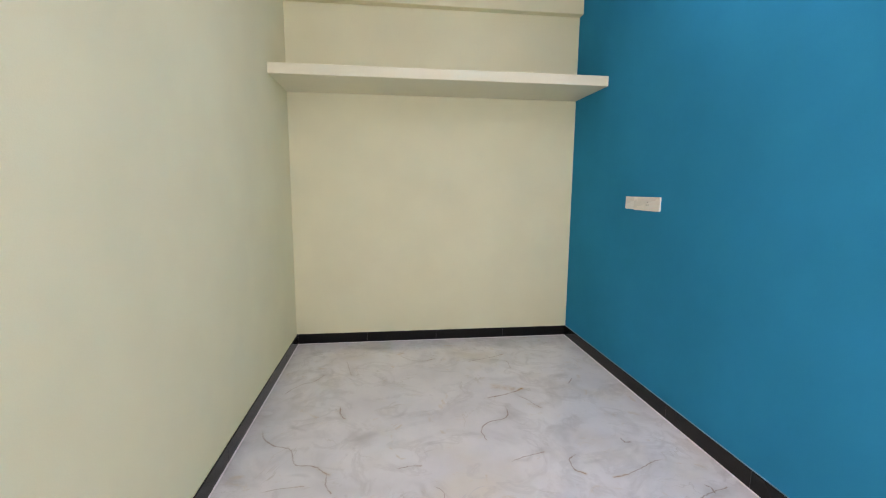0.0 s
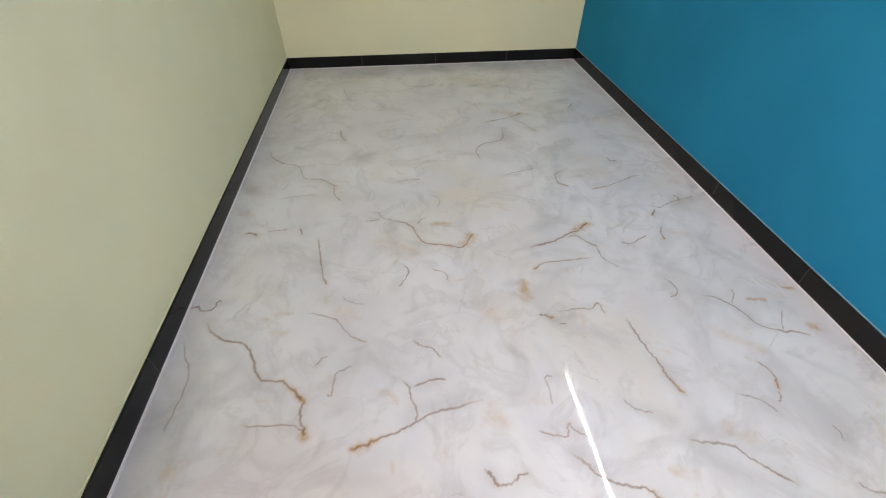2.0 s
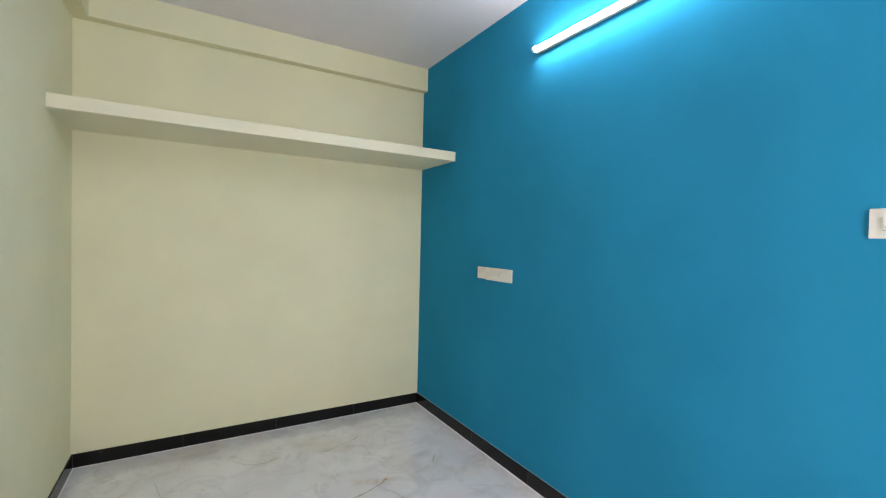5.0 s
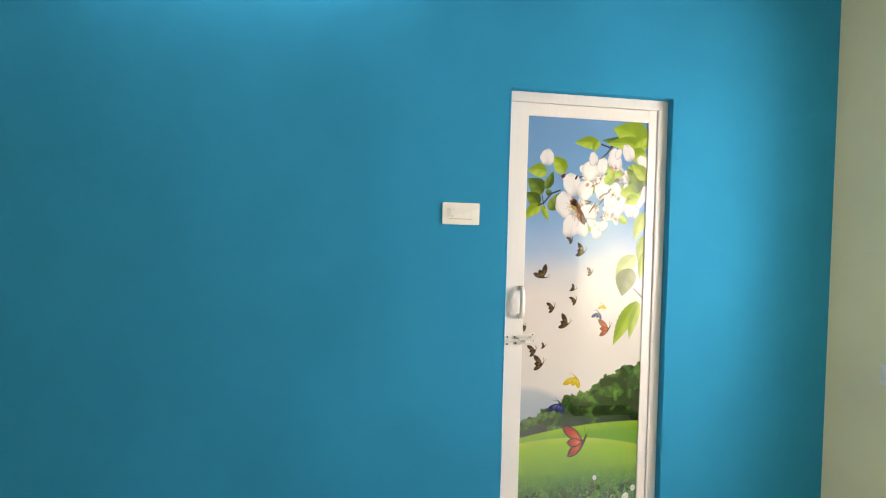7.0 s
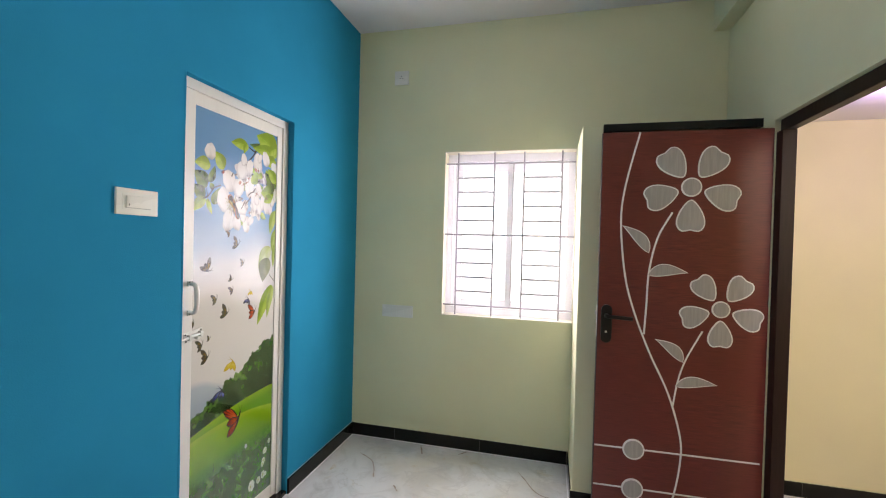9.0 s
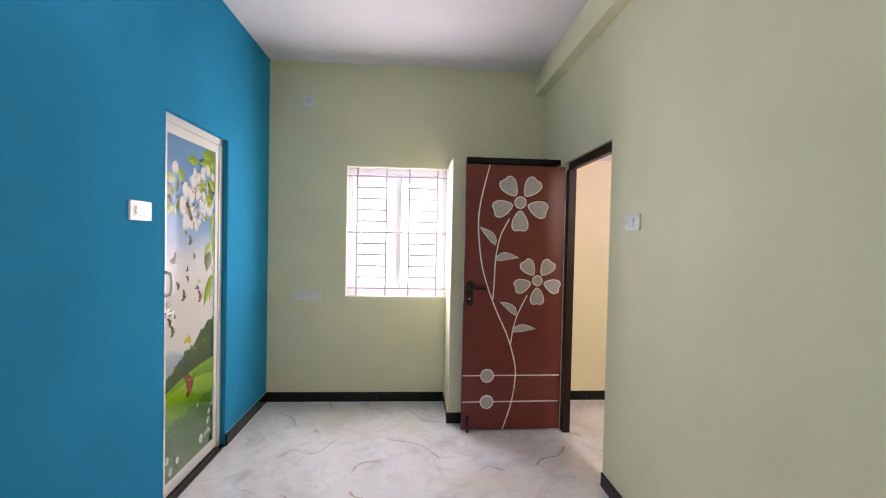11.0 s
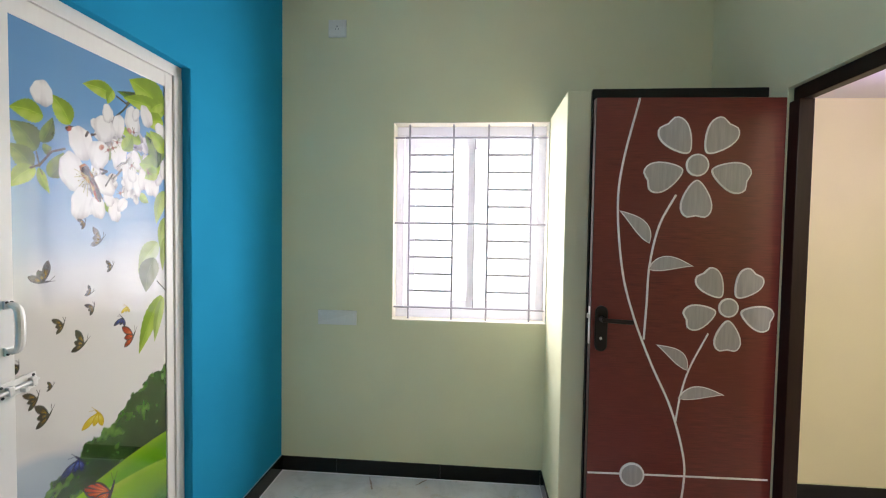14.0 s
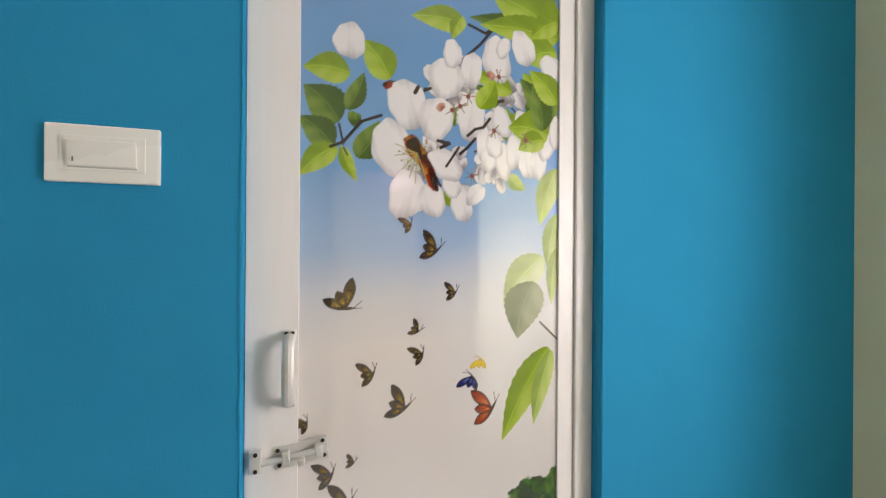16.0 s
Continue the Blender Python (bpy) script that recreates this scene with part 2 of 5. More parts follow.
def box(bm, x0, x1, y0, y1, z0, z1, bevel=0.0, seg=2):
    geom = bmesh.ops.create_cube(bm, size=1.0)
    vs = geom["verts"]
    bmesh.ops.transform(bm, matrix=Matrix.Translation(((x0 + x1) / 2, (y0 + y1) / 2, (z0 + z1) / 2)) @ Matrix.Diagonal((abs(x1 - x0), abs(y1 - y0), abs(z1 - z0), 1)), verts=vs)
    if bevel:
        es = {e for v in vs for e in v.link_edges}
        bmesh.ops.bevel(bm, geom=list(es), offset=bevel, segments=seg, affect="EDGES", profile=0.6)
    return bm


def box_part(name, dims, mat, parent=None, label="", bevel=0.002):
    return part(name, box(bmesh.new(), *dims, bevel), mat, parent, label)


def rod(bm, a, b, r, n=12):
    a, b = Vector(a), Vector(b)
    d = b - a
    m = Matrix.Translation((a + b) / 2) @ d.to_track_quat("Z", "Y").to_matrix().to_4x4()
    bmesh.ops.create_cone(bm, cap_ends=True, segments=n, radius1=r, radius2=r, depth=d.length, matrix=m)
    return bm


def wall(name, axis, near, far, a_cuts, z_cuts, holes, mat, label):
    """An upright wall with openings cut right through it. axis: the one it is normal to; near, far: its two faces; cuts: the lines along it and upwards; holes: cells left out."""
    bm = bmesh.new()
    cells = {(i, j) for i in range(len(a_cuts) - 1) for j in range(len(z_cuts) - 1)} - set(holes)
    made = {}

    def vert(i, j, s):
        key = (i, j, s)
        if key not in made:
            d, a, z = (near, far)[s], a_cuts[i], z_cuts[j]
            made[key] = bm.verts.new((d, a, z) if axis == "x" else (a, d, z))
        return made[key]

    for i, j in cells:
        for s in (0, 1):
            bm.faces.new([vert(i, j, s), vert(i + 1, j, s), vert(i + 1, j + 1, s), vert(i, j + 1, s)])
        for (di, dj), (p, q) in {(-1, 0): ((0, 0), (0, 1)), (1, 0): ((1, 0), (1, 1)), (0, -1): ((0, 0), (1, 0)), (0, 1): ((0, 1), (1, 1))}.items():
            if (i + di, j + dj) not in cells:
                (pi, pj), (qi, qj) = p, q
                bm.faces.new([vert(i + pi, j + pj, 0), vert(i + qi, j + qj, 0), vert(i + qi, j + qj, 1), vert(i + pi, j + pj, 1)])
    return structure(part(name, bm, mat), label, "wall")


def empty(name, m=None):
    ob = new(name)
    if m is not None:
        ob.matrix_world = m
    return ob


def smooth_line(pts, n=10):
    """Catmull-Rom through a few points."""
    p = [np.array(q, float) for q in pts]
    p = [2 * p[0] - p[1]] + p + [2 * p[-1] - p[-2]]
    out = []
    for i in range(1, len(p) - 2):
        for k in range(n):
            t = k / n
            out.append(0.5 * (2 * p[i] + (p[i + 1] - p[i - 1]) * t + (2 * p[i - 1] - 5 * p[i] + 4 * p[i + 1] - p[i + 2]) * t * t + (3 * p[i] - p[i - 1] - 3 * p[i + 1] + p[i + 2]) * t ** 3))
    return out + [p[-2]]


# ---- the room's sizes ----
WX, LY, HZ = -2.400, 4.752, 2.951
DOOR0, DOOR1, DOORZ = 0.588, 1.352, 2.048
BATH0, BATH1, BATHZ = 0.807, 1.536, 2.078
WIN0, WIN1, WINZ0, WINZ1 = -1.548, -0.663, 0.927, 2.07
BASE = 0.087

# ---- walls, ceiling ----
wall("wall_blue", "x", 0.0, 0.12, [-0.20, BATH0, BATH1, LY + 0.12], [0, BATHZ, HZ], [(1, 0)], BLUE, "bright blue painted plaster wall with a narrow doorway")
wall("wall_window", "y", 0.0, -0.20, [WX - 0.075, WIN0, WIN1, 0.0], [0, WINZ0, WINZ1, HZ], [(1, 1)], CREAM, "pale green-cream plaster wall with a grilled window")
wall("wall_door", "x", WX, WX - 0.075, [0.0, DOOR0, DOOR1, LY + 0.12], [0, DOORZ, HZ], [(1, 0)], CREAM, "pale green-cream plaster wall with an open doorway")
wall("wall_shelf", "y", LY, LY + 0.12, [WX, 0.0], [0, HZ], [], CREAM, "pale cream plaster wall with a loft shelf")
structure(box_part("ceiling", (WX - 0.075, 0.12, -0.15, LY + 0.12, HZ, HZ + 0.12), WHITE_PAINT, bevel=0), "white painted flat ceiling", "ceiling")
structure(box_part("beam", (WX, 0.0, 4.677, LY, 2.756, HZ), CREAM, bevel=0.004), "shallow cream plastered beam under the ceiling", "beam")
structure(box_part("beam", (WX, -2.312, 0.0, 4.677, 2.748, HZ), CREAM, bevel=0.004), "shallow cream plastered beam above the doorway", "beam")

# lobby beyond the doorway
wall("wall_lobby_end", "y", -0.02, -0.15, [-3.47, WX - 0.075], [0, HZ], [], PEACH, "warm peach plaster wall of the lobby")
wall("wall_lobby_side", "x", -3.47, -3.57, [-0.15, 3.6], [0, HZ], [], PEACH, "warm peach plaster wall of the lobby")
wall("wall_lobby_back", "y", 3.6, 3.72, [-3.57, WX - 0.075], [0, HZ], [], PEACH, "warm peach plaster wall of the lobby")
structure(box_part("lobby_ceiling", (-3.57, WX - 0.075, -0.15, 3.72, HZ, HZ + 0.12), WHITE_PAINT, bevel=0), "white painted lobby ceiling", "ceiling")
structure(box_part("lobby_loft", (-3.47, WX - 0.075, -0.02, 1.6, 2.19, 2.29), WHITE_PAINT, bevel=0.004), "white painted loft slab in the lobby", "loft")


# ---- floor: one polished sheet with its own veins ----
FX0, FX1, FY0, FY1, STEP = -2.54, 0.12, -0.02, 4.765, 0.004
nx, ny = int((FX1 - FX0) / STEP) + 1, int((FY1 - FY0) / STEP) + 1
gx, gy = np.meshgrid(np.linspace(FX0, FX1, nx), np.linspace(FY0, FY1, ny))
marks = np.zeros((ny, nx, 3))
vein_rng = np.random.default_rng(4)


def segment_distance(X, Y, a, b):
    d = b - a
    t = np.clip(((X - a[0]) * d[0] + (Y - a[1]) * d[1]) / max(1e-9, d @ d), 0, 1)
    return np.hypot(X - a[0] - t * d[0], Y - a[1] - t * d[1]), t


def window_of(xs, ys, pad):
    """The stretch of the floor's grid round some places."""
    i0, i1 = max(0, int((min(xs) - pad - FX0) / STEP)), min(nx, int((max(xs) + pad - FX0) / STEP) + 1)
    j0, j1 = max(0, int((min(ys) - pad - FY0) / STEP)), min(ny, int((max(ys) + pad - FY0) / STEP) + 1)
    return gx[j0:j1, i0:i1], gy[j0:j1, i0:i1], marks[j0:j1, i0:i1]


def ragged(X, Y, scale, seed):
    """Cheap uneven field, about -1 to 1."""
    return (np.sin(X * scale + 1.7 * np.sin(Y * scale * 0.9 + seed)) + np.sin(Y * scale * 1.3 + 2.1 * np.sin(X * scale * 0.7 + seed * 2.0)) + np.sin((X + Y) * scale * 2.3 + seed)) / 3


def vein(pts, width, ochre):
    """A brown vein through a few places, swelling and thinning, ochre towards its last place, with a grey halo to one side."""
    line = smooth_line(pts, 5)
    line = [q + vein_rng.normal(0, 0.0017, 2) for q in line]
    X, Y, M = window_of([q[0] for q in line], [q[1] for q in line], 0.12)
    fade = 1 / (1 + 0.16 * max(0.0, line[0][1] - 2.3))
    width *= fade
    core, halo, spot = np.zeros_like(X), np.zeros_like(X), np.zeros_like(X)
    turn = vein_rng.uniform(0, 6)
    side = vein_rng.uniform(-0.02, 0.02, 2)
    for k in range(len(line) - 1):
        d, _ = segment_distance(X, Y, line[k], line[k + 1])
        s = (k + 0.5) / len(line)
        swell = 0.85 + 0.35 * math.sin(9 * s + turn) * math.sin(4 * s + turn) + vein_rng.uniform(-0.25, 0.35)
        ends = min(1.0, 0.45 + 4 * s, 0.55 + 5 * (1 - s))
        core = np.maximum(core, np.exp(-(d / (0.0019 + width * 0.62 * swell)) ** 2) * ends * fade * min(0.92, 0.55 + 65 * width))
        dh, _ = segment_distance(X, Y, line[k] + side, line[k + 1] + side)
        halo = np.maximum(halo, np.exp(-(dh / 0.028) ** 2) * (0.5 + 0.5 * math.sin(5 * s + turn)))
        spot = np.maximum(spot, np.exp(-(d / (width * 1.8)) ** 2) * max(0.12, min(1.0, (s - 0.62) / 0.25)))
    M[..., 0] = np.maximum(M[..., 0], core)
    M[..., 1] = np.maximum(M[..., 1], spot * 1.1 * ochre)
    M[..., 2] = np.maximum(M[..., 2], halo * 0.30 * min(1.0, width * 200))


def blot(a, b, width, strength):
    """An ochre stain between two places, with a ragged outline."""
    X, Y, M = window_of((a[0], b[0]), (a[1], b[1]), 0.2)
    d, _ = segment_distance(X, Y, np.array(a), np.array(b))
    d = d * (1 + 0.35 * ragged(X, Y, 70, a[0] * 9)) + 0.2 * width * ragged(X, Y, 190, a[1] * 7)
    M[..., 1] = np.maximum(M[..., 1], np.clip(1.25 - d / width, 0, 1) ** 1.3 * 0.75 * strength)


def smear(pts, width, strength):
    """A soft grey cloud drawn out along a line."""
    line = smooth_line(pts, 5)
    X, Y, M = window_of([q[0] for q in line], [q[1] for q in line], 0.25)
    best = np.zeros_like(X)
    for k in range(len(line) - 1):
        d, _ = segment_distance(X, Y, line[k], line[k + 1])
        best = np.maximum(best, np.exp(-(d * (1 + 0.4 * ragged(X, Y, 28, k * 0.02 + pts[0][0])) / (width * 0.8)) ** 2) * math.sin(math.pi * (k + 1) / (len(line) + 1)))
    M[..., 2] = np.maximum(M[..., 2], best * 0.42 * strength)


vein([(-2.295, 2.116), (-2.262, 2.069), (-2.209, 2.034), (-2.158, 2.021), (-2.116, 1.981), (-2.089, 1.921), (-2.076, 1.888), (-2.045, 1.857), (-1.994, 1.851), (-1.954, 1.822), (-1.929, 1.790), (-1.909, 1.770)], 0.0055, 0.9)
vein([(-1.903, 1.768), (-1.915, 1.750), (-1.910, 1.704), (-1.897, 1.682), (-1.893, 1.661)], 0.0045, 0.9)
vein([(-2.085, 1.712), (-2.018, 1.702), (-1.944, 1.698), (-1.909, 1.681), (-1.892, 1.664)], 0.003, 0.9)
vein([(-1.353, 1.716), (-1.444, 1.696), (-1.488, 1.693), (-1.541, 1.677), (-1.576, 1.658), (-1.619, 1.642), (-1.676, 1.627), (-1.709, 1.615), (-1.752, 1.606)], 0.0045, 1.0)
vein([(-1.596, 1.807), (-1.579, 1.780), (-1.572, 1.740), (-1.560, 1.711), (-1.563, 1.674), (-1.582, 1.654)], 0.004, 0.2)
vein([(-1.566, 1.783), (-1.533, 1.792), (-1.486, 1.803), (-1.459, 1.798)], 0.005, 0.0)
vein([(-2.385, 2.202), (-2.355, 2.204), (-2.334, 2.182), (-2.295, 2.186), (-2.287, 2.219), (-2.276, 2.224)], 0.005, 0.0)
vein([(-1.939, 2.130), (-1.886, 2.113), (-1.832, 2.086), (-1.805, 2.044), (-1.767, 2.002), (-1.717, 1.972)], 0.0035, 0.2)
vein([(-1.556, 1.964), (-1.531, 1.939), (-1.493, 1.923), (-1.468, 1.886)], 0.004, 0.1)
vein([(-2.353, 2.043), (-2.330, 1.982), (-2.300, 1.923), (-2.291, 1.840), (-2.299, 1.775), (-2.305, 1.722)], 0.003, 0.2)
vein([(-1.888, 1.895), (-1.867, 1.923), (-1.849, 1.928)], 0.003, 0.1)
vein([(-1.762, 1.885), (-1.789, 1.870), (-1.815, 1.858), (-1.824, 1.788), (-1.836, 1.783)], 0.003, 0.1)
vein([(-0.768, 1.973), (-0.761, 1.928), (-0.759, 1.877), (-0.747, 1.817), (-0.737, 1.777), (-0.737, 1.738), (-0.727, 1.702), (-0.713, 1.668)], 0.0045, 0.8)
vein([(-0.423, 2.053), (-0.382, 2.037), (-0.349, 2.004), (-0.321, 1.959), (-0.304, 1.903), (-0.261, 1.870), (-0.197, 1.852), (-0.148, 1.832)], 0.0045, 0.2)
vein([(-0.406, 1.756), (-0.390, 1.721), (-0.387, 1.689), (-0.401, 1.649)], 0.004, 0.6)
vein([(-0.412, 1.642), (-0.414, 1.621), (-0.430, 1.605)], 0.003, 0.0)
vein([(-1.080, 2.027), (-1.064, 2.022), (-1.036, 2.008)], 0.005, 0.9)
vein([(-0.996, 2.031), (-0.928, 2.040), (-0.875, 2.034), (-0.843, 2.059), (-0.835, 2.007)], 0.0035, 0.3)
vein([(-1.018, 1.977), (-0.993, 1.977)], 0.004, 0.3)
vein([(-0.778, 1.526), (-0.733, 1.513), (-0.687, 1.503), (-0.654, 1.488), (-0.637, 1.462), (-0.612, 1.436), (-0.583, 1.407), (-0.548, 1.376)], 0.0045, 0.1)
vein([(-1.127, 1.524), (-1.098, 1.490), (-1.083, 1.466), (-1.045, 1.439), (-1.004, 1.423), (-0.962, 1.412), (-0.936, 1.385), (-0.924, 1.363)], 0.005, 0.6)
vein([(-1.383, 1.504), (-1.369, 1.493), (-1.362, 1.475), (-1.358, 1.464)], 0.0055, 0.4)
vein([(-1.358, 1.464), (-1.328, 1.464), (-1.299, 1.475), (-1.292, 1.485), (-1.273, 1.484)], 0.004, 0.2)
vein([(-1.204, 1.599), (-1.187, 1.589), (-1.127, 1.572), (-1.116, 1.601), (-1.105, 1.614)], 0.004, 0.2)
vein([(-1.111, 1.606), (-1.090, 1.581), (-1.059, 1.563)], 0.003, 0.1)
vein([(-1.109, 1.771), (-1.133, 1.772), (-1.134, 1.731), (-1.139, 1.682)], 0.003, 0.2)
vein([(-0.525, 2.161), (-0.507, 2.121), (-0.513, 2.075), (-0.549, 2.055)], 0.0035, 0.1)
vein([(-0.382, 1.365), (-0.367, 1.345), (-0.330, 1.327)], 0.0035, 0.3)
vein([(-0.327, 1.518), (-0.320, 1.500), (-0.327, 1.472)], 0.0025, 0.0)
vein([(-0.156, 1.954), (-0.200, 1.905), (-0.224, 1.860)], 0.0025, 0.0)
vein([(-2.305, 3.398), (-2.273, 3.309), (-2.199, 3.238), (-2.117, 3.199), (-2.083, 3.107), (-2.054, 3.064), (-1.979, 3.051), (-1.931, 3.007), (-1.894, 2.976)], 0.0055, 0.3)
vein([(-1.906, 2.977), (-1.894, 2.898), (-1.868, 2.846)], 0.004, 0.2)
vein([(-2.276, 2.629), (-2.251, 2.630), (-2.223, 2.615)], 0.006, 0.9)
vein([(-2.177, 2.634), (-2.141, 2.638), (-2.098, 2.638)], 0.003, 0.2)
vein([(-2.032, 2.639), (-2.019, 2.597)], 0.006, 0.3)
vein([(-1.944, 2.568), (-1.929, 2.471), (-1.913, 2.381), (-1.899, 2.313), (-1.884, 2.273)], 0.0045, 0.6)
vein([(-1.733, 2.661), (-1.675, 2.668)], 0.0045, 0.1)
vein([(-1.708, 2.734), (-1.672, 2.721), (-1.662, 2.684), (-1.614, 2.657)], 0.0035, 0.0)
vein([(-1.614, 2.657), (-1.549, 2.628), (-1.518, 2.582), (-1.496, 2.519), (-1.469, 2.477), (-1.396, 2.458), (-1.348, 2.441)], 0.0055, 0.7)
vein([(-1.498, 2.614), (-1.477, 2.646), (-1.454, 2.661)], 0.003, 0.1)
vein([(-1.578, 2.361), (-1.552, 2.314), (-1.573, 2.261), (-1.592, 2.232)], 0.004, 0.2)
vein([(-1.913, 3.617), (-1.900, 3.524), (-1.870, 3.469)], 0.006, 0.2)
vein([(-2.290, 3.804), (-2.264, 3.870), (-2.201, 3.952), (-2.130, 3.991), (-2.071, 4.091)], 0.005, 0.1)
vein([(-1.939, 4.329), (-1.915, 4.197), (-1.888, 4.071)], 0.005, 0.1)
vein([(-1.535, 4.400), (-1.453, 4.300), (-1.348, 4.266), (-1.260, 4.302)], 0.006, 0.2)
vein([(-1.578, 2.985), (-1.524, 2.995), (-1.458, 2.994)], 0.004, 0.2)
vein([(-2.171, 2.889), (-2.090, 2.905), (-1.993, 2.909)], 0.003, 0.4)
vein([(-1.009, 2.403), (-0.936, 2.418), (-0.878, 2.439), (-0.830, 2.466), (-0.768, 2.491), (-0.709, 2.535)], 0.007, 1.0)
vein([(-0.834, 2.454), (-0.783, 2.448), (-0.758, 2.410), (-0.724, 2.376)], 0.0045, 0.7)
vein([(-0.724, 2.376), (-0.727, 2.310), (-0.710, 2.272), (-0.681, 2.241)], 0.0035, 0.1)
vein([(-0.771, 2.307), (-0.884, 2.302), (-0.984, 2.296), (-1.031, 2.267)], 0.0035, 1.0)
vein([(-1.011, 3.624), (-0.893, 3.653), (-0.789, 3.693), (-0.734, 3.731)], 0.008, 0.8)
vein([(-0.799, 3.651), (-0.742, 3.578), (-0.720, 3.519), (-0.693, 3.469)], 0.005, 0.2)
vein([(-0.905, 3.508), (-0.914, 3.417), (-0.952, 3.370), (-1.044, 3.344), (-1.108, 3.268), (-1.101, 3.175)], 0.006, 0.1)
vein([(-0.685, 2.995), (-0.728, 2.959), (-0.736, 2.887), (-0.696, 2.850)], 0.005, 0.5)
vein([(-0.267, 2.909), (-0.326, 2.898), (-0.394, 2.866), (-0.498, 2.823), (-0.576, 2.811)], 0.004, 0.7)
vein([(-0.341, 2.607), (-0.375, 2.560)], 0.007, 0.9)
vein([(-0.356, 2.641), (-0.309, 2.617), (-0.252, 2.644), (-0.197, 2.663), (-0.103, 2.687)], 0.004, 0.1)
vein([(-0.192, 2.712), (-0.177, 2.695), (-0.183, 2.661)], 0.005, 0.0)
vein([(-0.376, 2.469), (-0.397, 2.434), (-0.401, 2.395)], 0.004, 0.8)
vein([(-1.019, 2.979), (-0.934, 3.010), (-0.833, 3.035)], 0.004, 0.2)
vein([(-0.998, 4.228), (-0.852, 4.269), (-0.697, 4.335)], 0.006, 0.4)
vein([(-0.832, 4.256), (-0.714, 4.198), (-0.714, 4.068)], 0.005, 0.1)
vein([(-0.382, 3.775), (-0.330, 3.845)], 0.007, 0.0)
vein([(-0.376, 3.109), (-0.371, 3.070), (-0.340, 3.067)], 0.006, 0.0)
vein([(-0.609, 2.390), (-0.563, 2.377), (-0.477, 2.419)], 0.004, 0.2)
vein([(-1.348, 2.441), (-1.312, 2.433), (-1.285, 2.461), (-1.256, 2.513)], 0.005, 0.9)
vein([(-1.411, 2.845), (-1.374, 2.792), (-1.393, 2.736)], 0.003, 0.0)
vein([(-0.293, 2.072), (-0.298, 2.043), (-0.329, 2.002)], 0.003, 0.0)
vein([(-1.459, 2.314), (-1.404, 2.281), (-1.397, 2.241)], 0.003, 0.1)
vein([(-1.819, 2.196), (-1.779, 2.163), (-1.732, 2.149)], 0.0025, 0.1)
vein([(-0.914, 1.667), (-0.891, 1.636), (-0.845, 1.618)], 0.003, 0.1)
vein([(-0.550, 1.646), (-0.491, 1.620), (-0.461, 1.578)], 0.003, 0.0)
blot((-1.102, 2.193), (-1.109, 2.112), 0.028, 0.9)
blot((-0.107, 1.863), (-0.107, 1.863), 0.03, 1.0)
blot((-0.256, 2.014), (-0.198, 2.005), 0.012, 1.0)
blot((-0.078, 2.055), (-0.047, 2.048), 0.012, 1.0)
blot((-0.472, 1.890), (-0.360, 1.792), 0.03, 0.35)
blot((-1.424, 2.610), (-1.349, 2.602), 0.02, 0.8)
blot((-1.667, 2.499), (-1.523, 2.408), 0.05, 0.35)
blot((-0.796, 2.486), (-0.710, 2.531), 0.03, 1.0)
blot((-1.893, 1.659), (-1.893, 1.658), 0.02, 1.0)
blot((-1.717, 1.611), (-1.741, 1.606), 0.02, 0.9)
blot((-2.048, 2.050), (-2.008, 2.046), 0.02, 0.35)
blot((-2.322, 2.779), (-2.285, 2.788), 0.03, 0.35)
blot((-0.349, 2.433), (-0.283, 2.405), 0.02, 0.35)
blot((-1.340, 1.686), (-1.315, 1.638), 0.04, 0.4)
blot((-0.864, 1.447), (-0.811, 1.438), 0.02, 0.45)
blot((-0.640, 1.536), (-0.590, 1.505), 0.03, 0.3)
blot((-1.296, 2.458), (-1.258, 2.505), 0.03, 0.9)
blot((-1.258, 2.063), (-1.243, 2.034), 0.04, 0.35)
blot((-1.815, 2.125), (-1.782, 2.102), 0.04, 0.35)
blot((-0.904, 3.786), (-0.800, 3.729), 0.04, 0.5)
smear([(-2.375, 2.120), (-2.276, 1.942), (-2.302, 1.784), (-2.323, 1.666)], 0.06, 0.8)
smear([(-2.103, 1.901), (-2.047, 1.849), (-1.969, 1.804)], 0.05, 0.6)
smear([(-1.799, 1.889), (-1.725, 1.914), (-1.575, 1.842)], 0.04, 0.5)
smear([(-0.964, 2.501), (-0.869, 2.553), (-0.762, 2.585)], 0.05, 0.7)
smear([(-0.890, 2.667), (-0.881, 2.576), (-0.920, 2.517)], 0.05, 0.8)
smear([(-0.748, 2.628), (-0.702, 2.718), (-0.623, 2.734)], 0.04, 0.5)
smear([(-0.530, 2.114), (-0.421, 2.056), (-0.334, 1.974)], 0.05, 0.5)
smear([(-1.766, 1.977), (-1.706, 1.924), (-1.631, 1.870)], 0.05, 0.5)
smear([(-2.048, 1.620), (-1.776, 1.543), (-1.621, 1.572)], 0.06, 0.5)
smear([(-1.773, 1.500), (-1.714, 1.522), (-1.623, 1.497)], 0.05, 0.6)
smear([(-0.542, 1.749), (-0.444, 1.716), (-0.298, 1.722)], 0.05, 0.5)
smear([(-1.431, 2.139), (-1.325, 2.112), (-1.212, 2.129)], 0.05, 0.5)
smear([(-2.275, 2.034), (-2.185, 1.977), (-2.112, 1.902)], 0.05, 0.5)
smear([(-0.949, 1.671), (-0.860, 1.623), (-0.776, 1.577)], 0.04, 0.6)
smear([(-0.574, 1.946), (-0.548, 1.842), (-0.580, 1.753)], 0.05, 0.5)
smear([(-0.929, 3.862), (-0.763, 3.892), (-0.632, 3.927)], 0.04, 0.5)
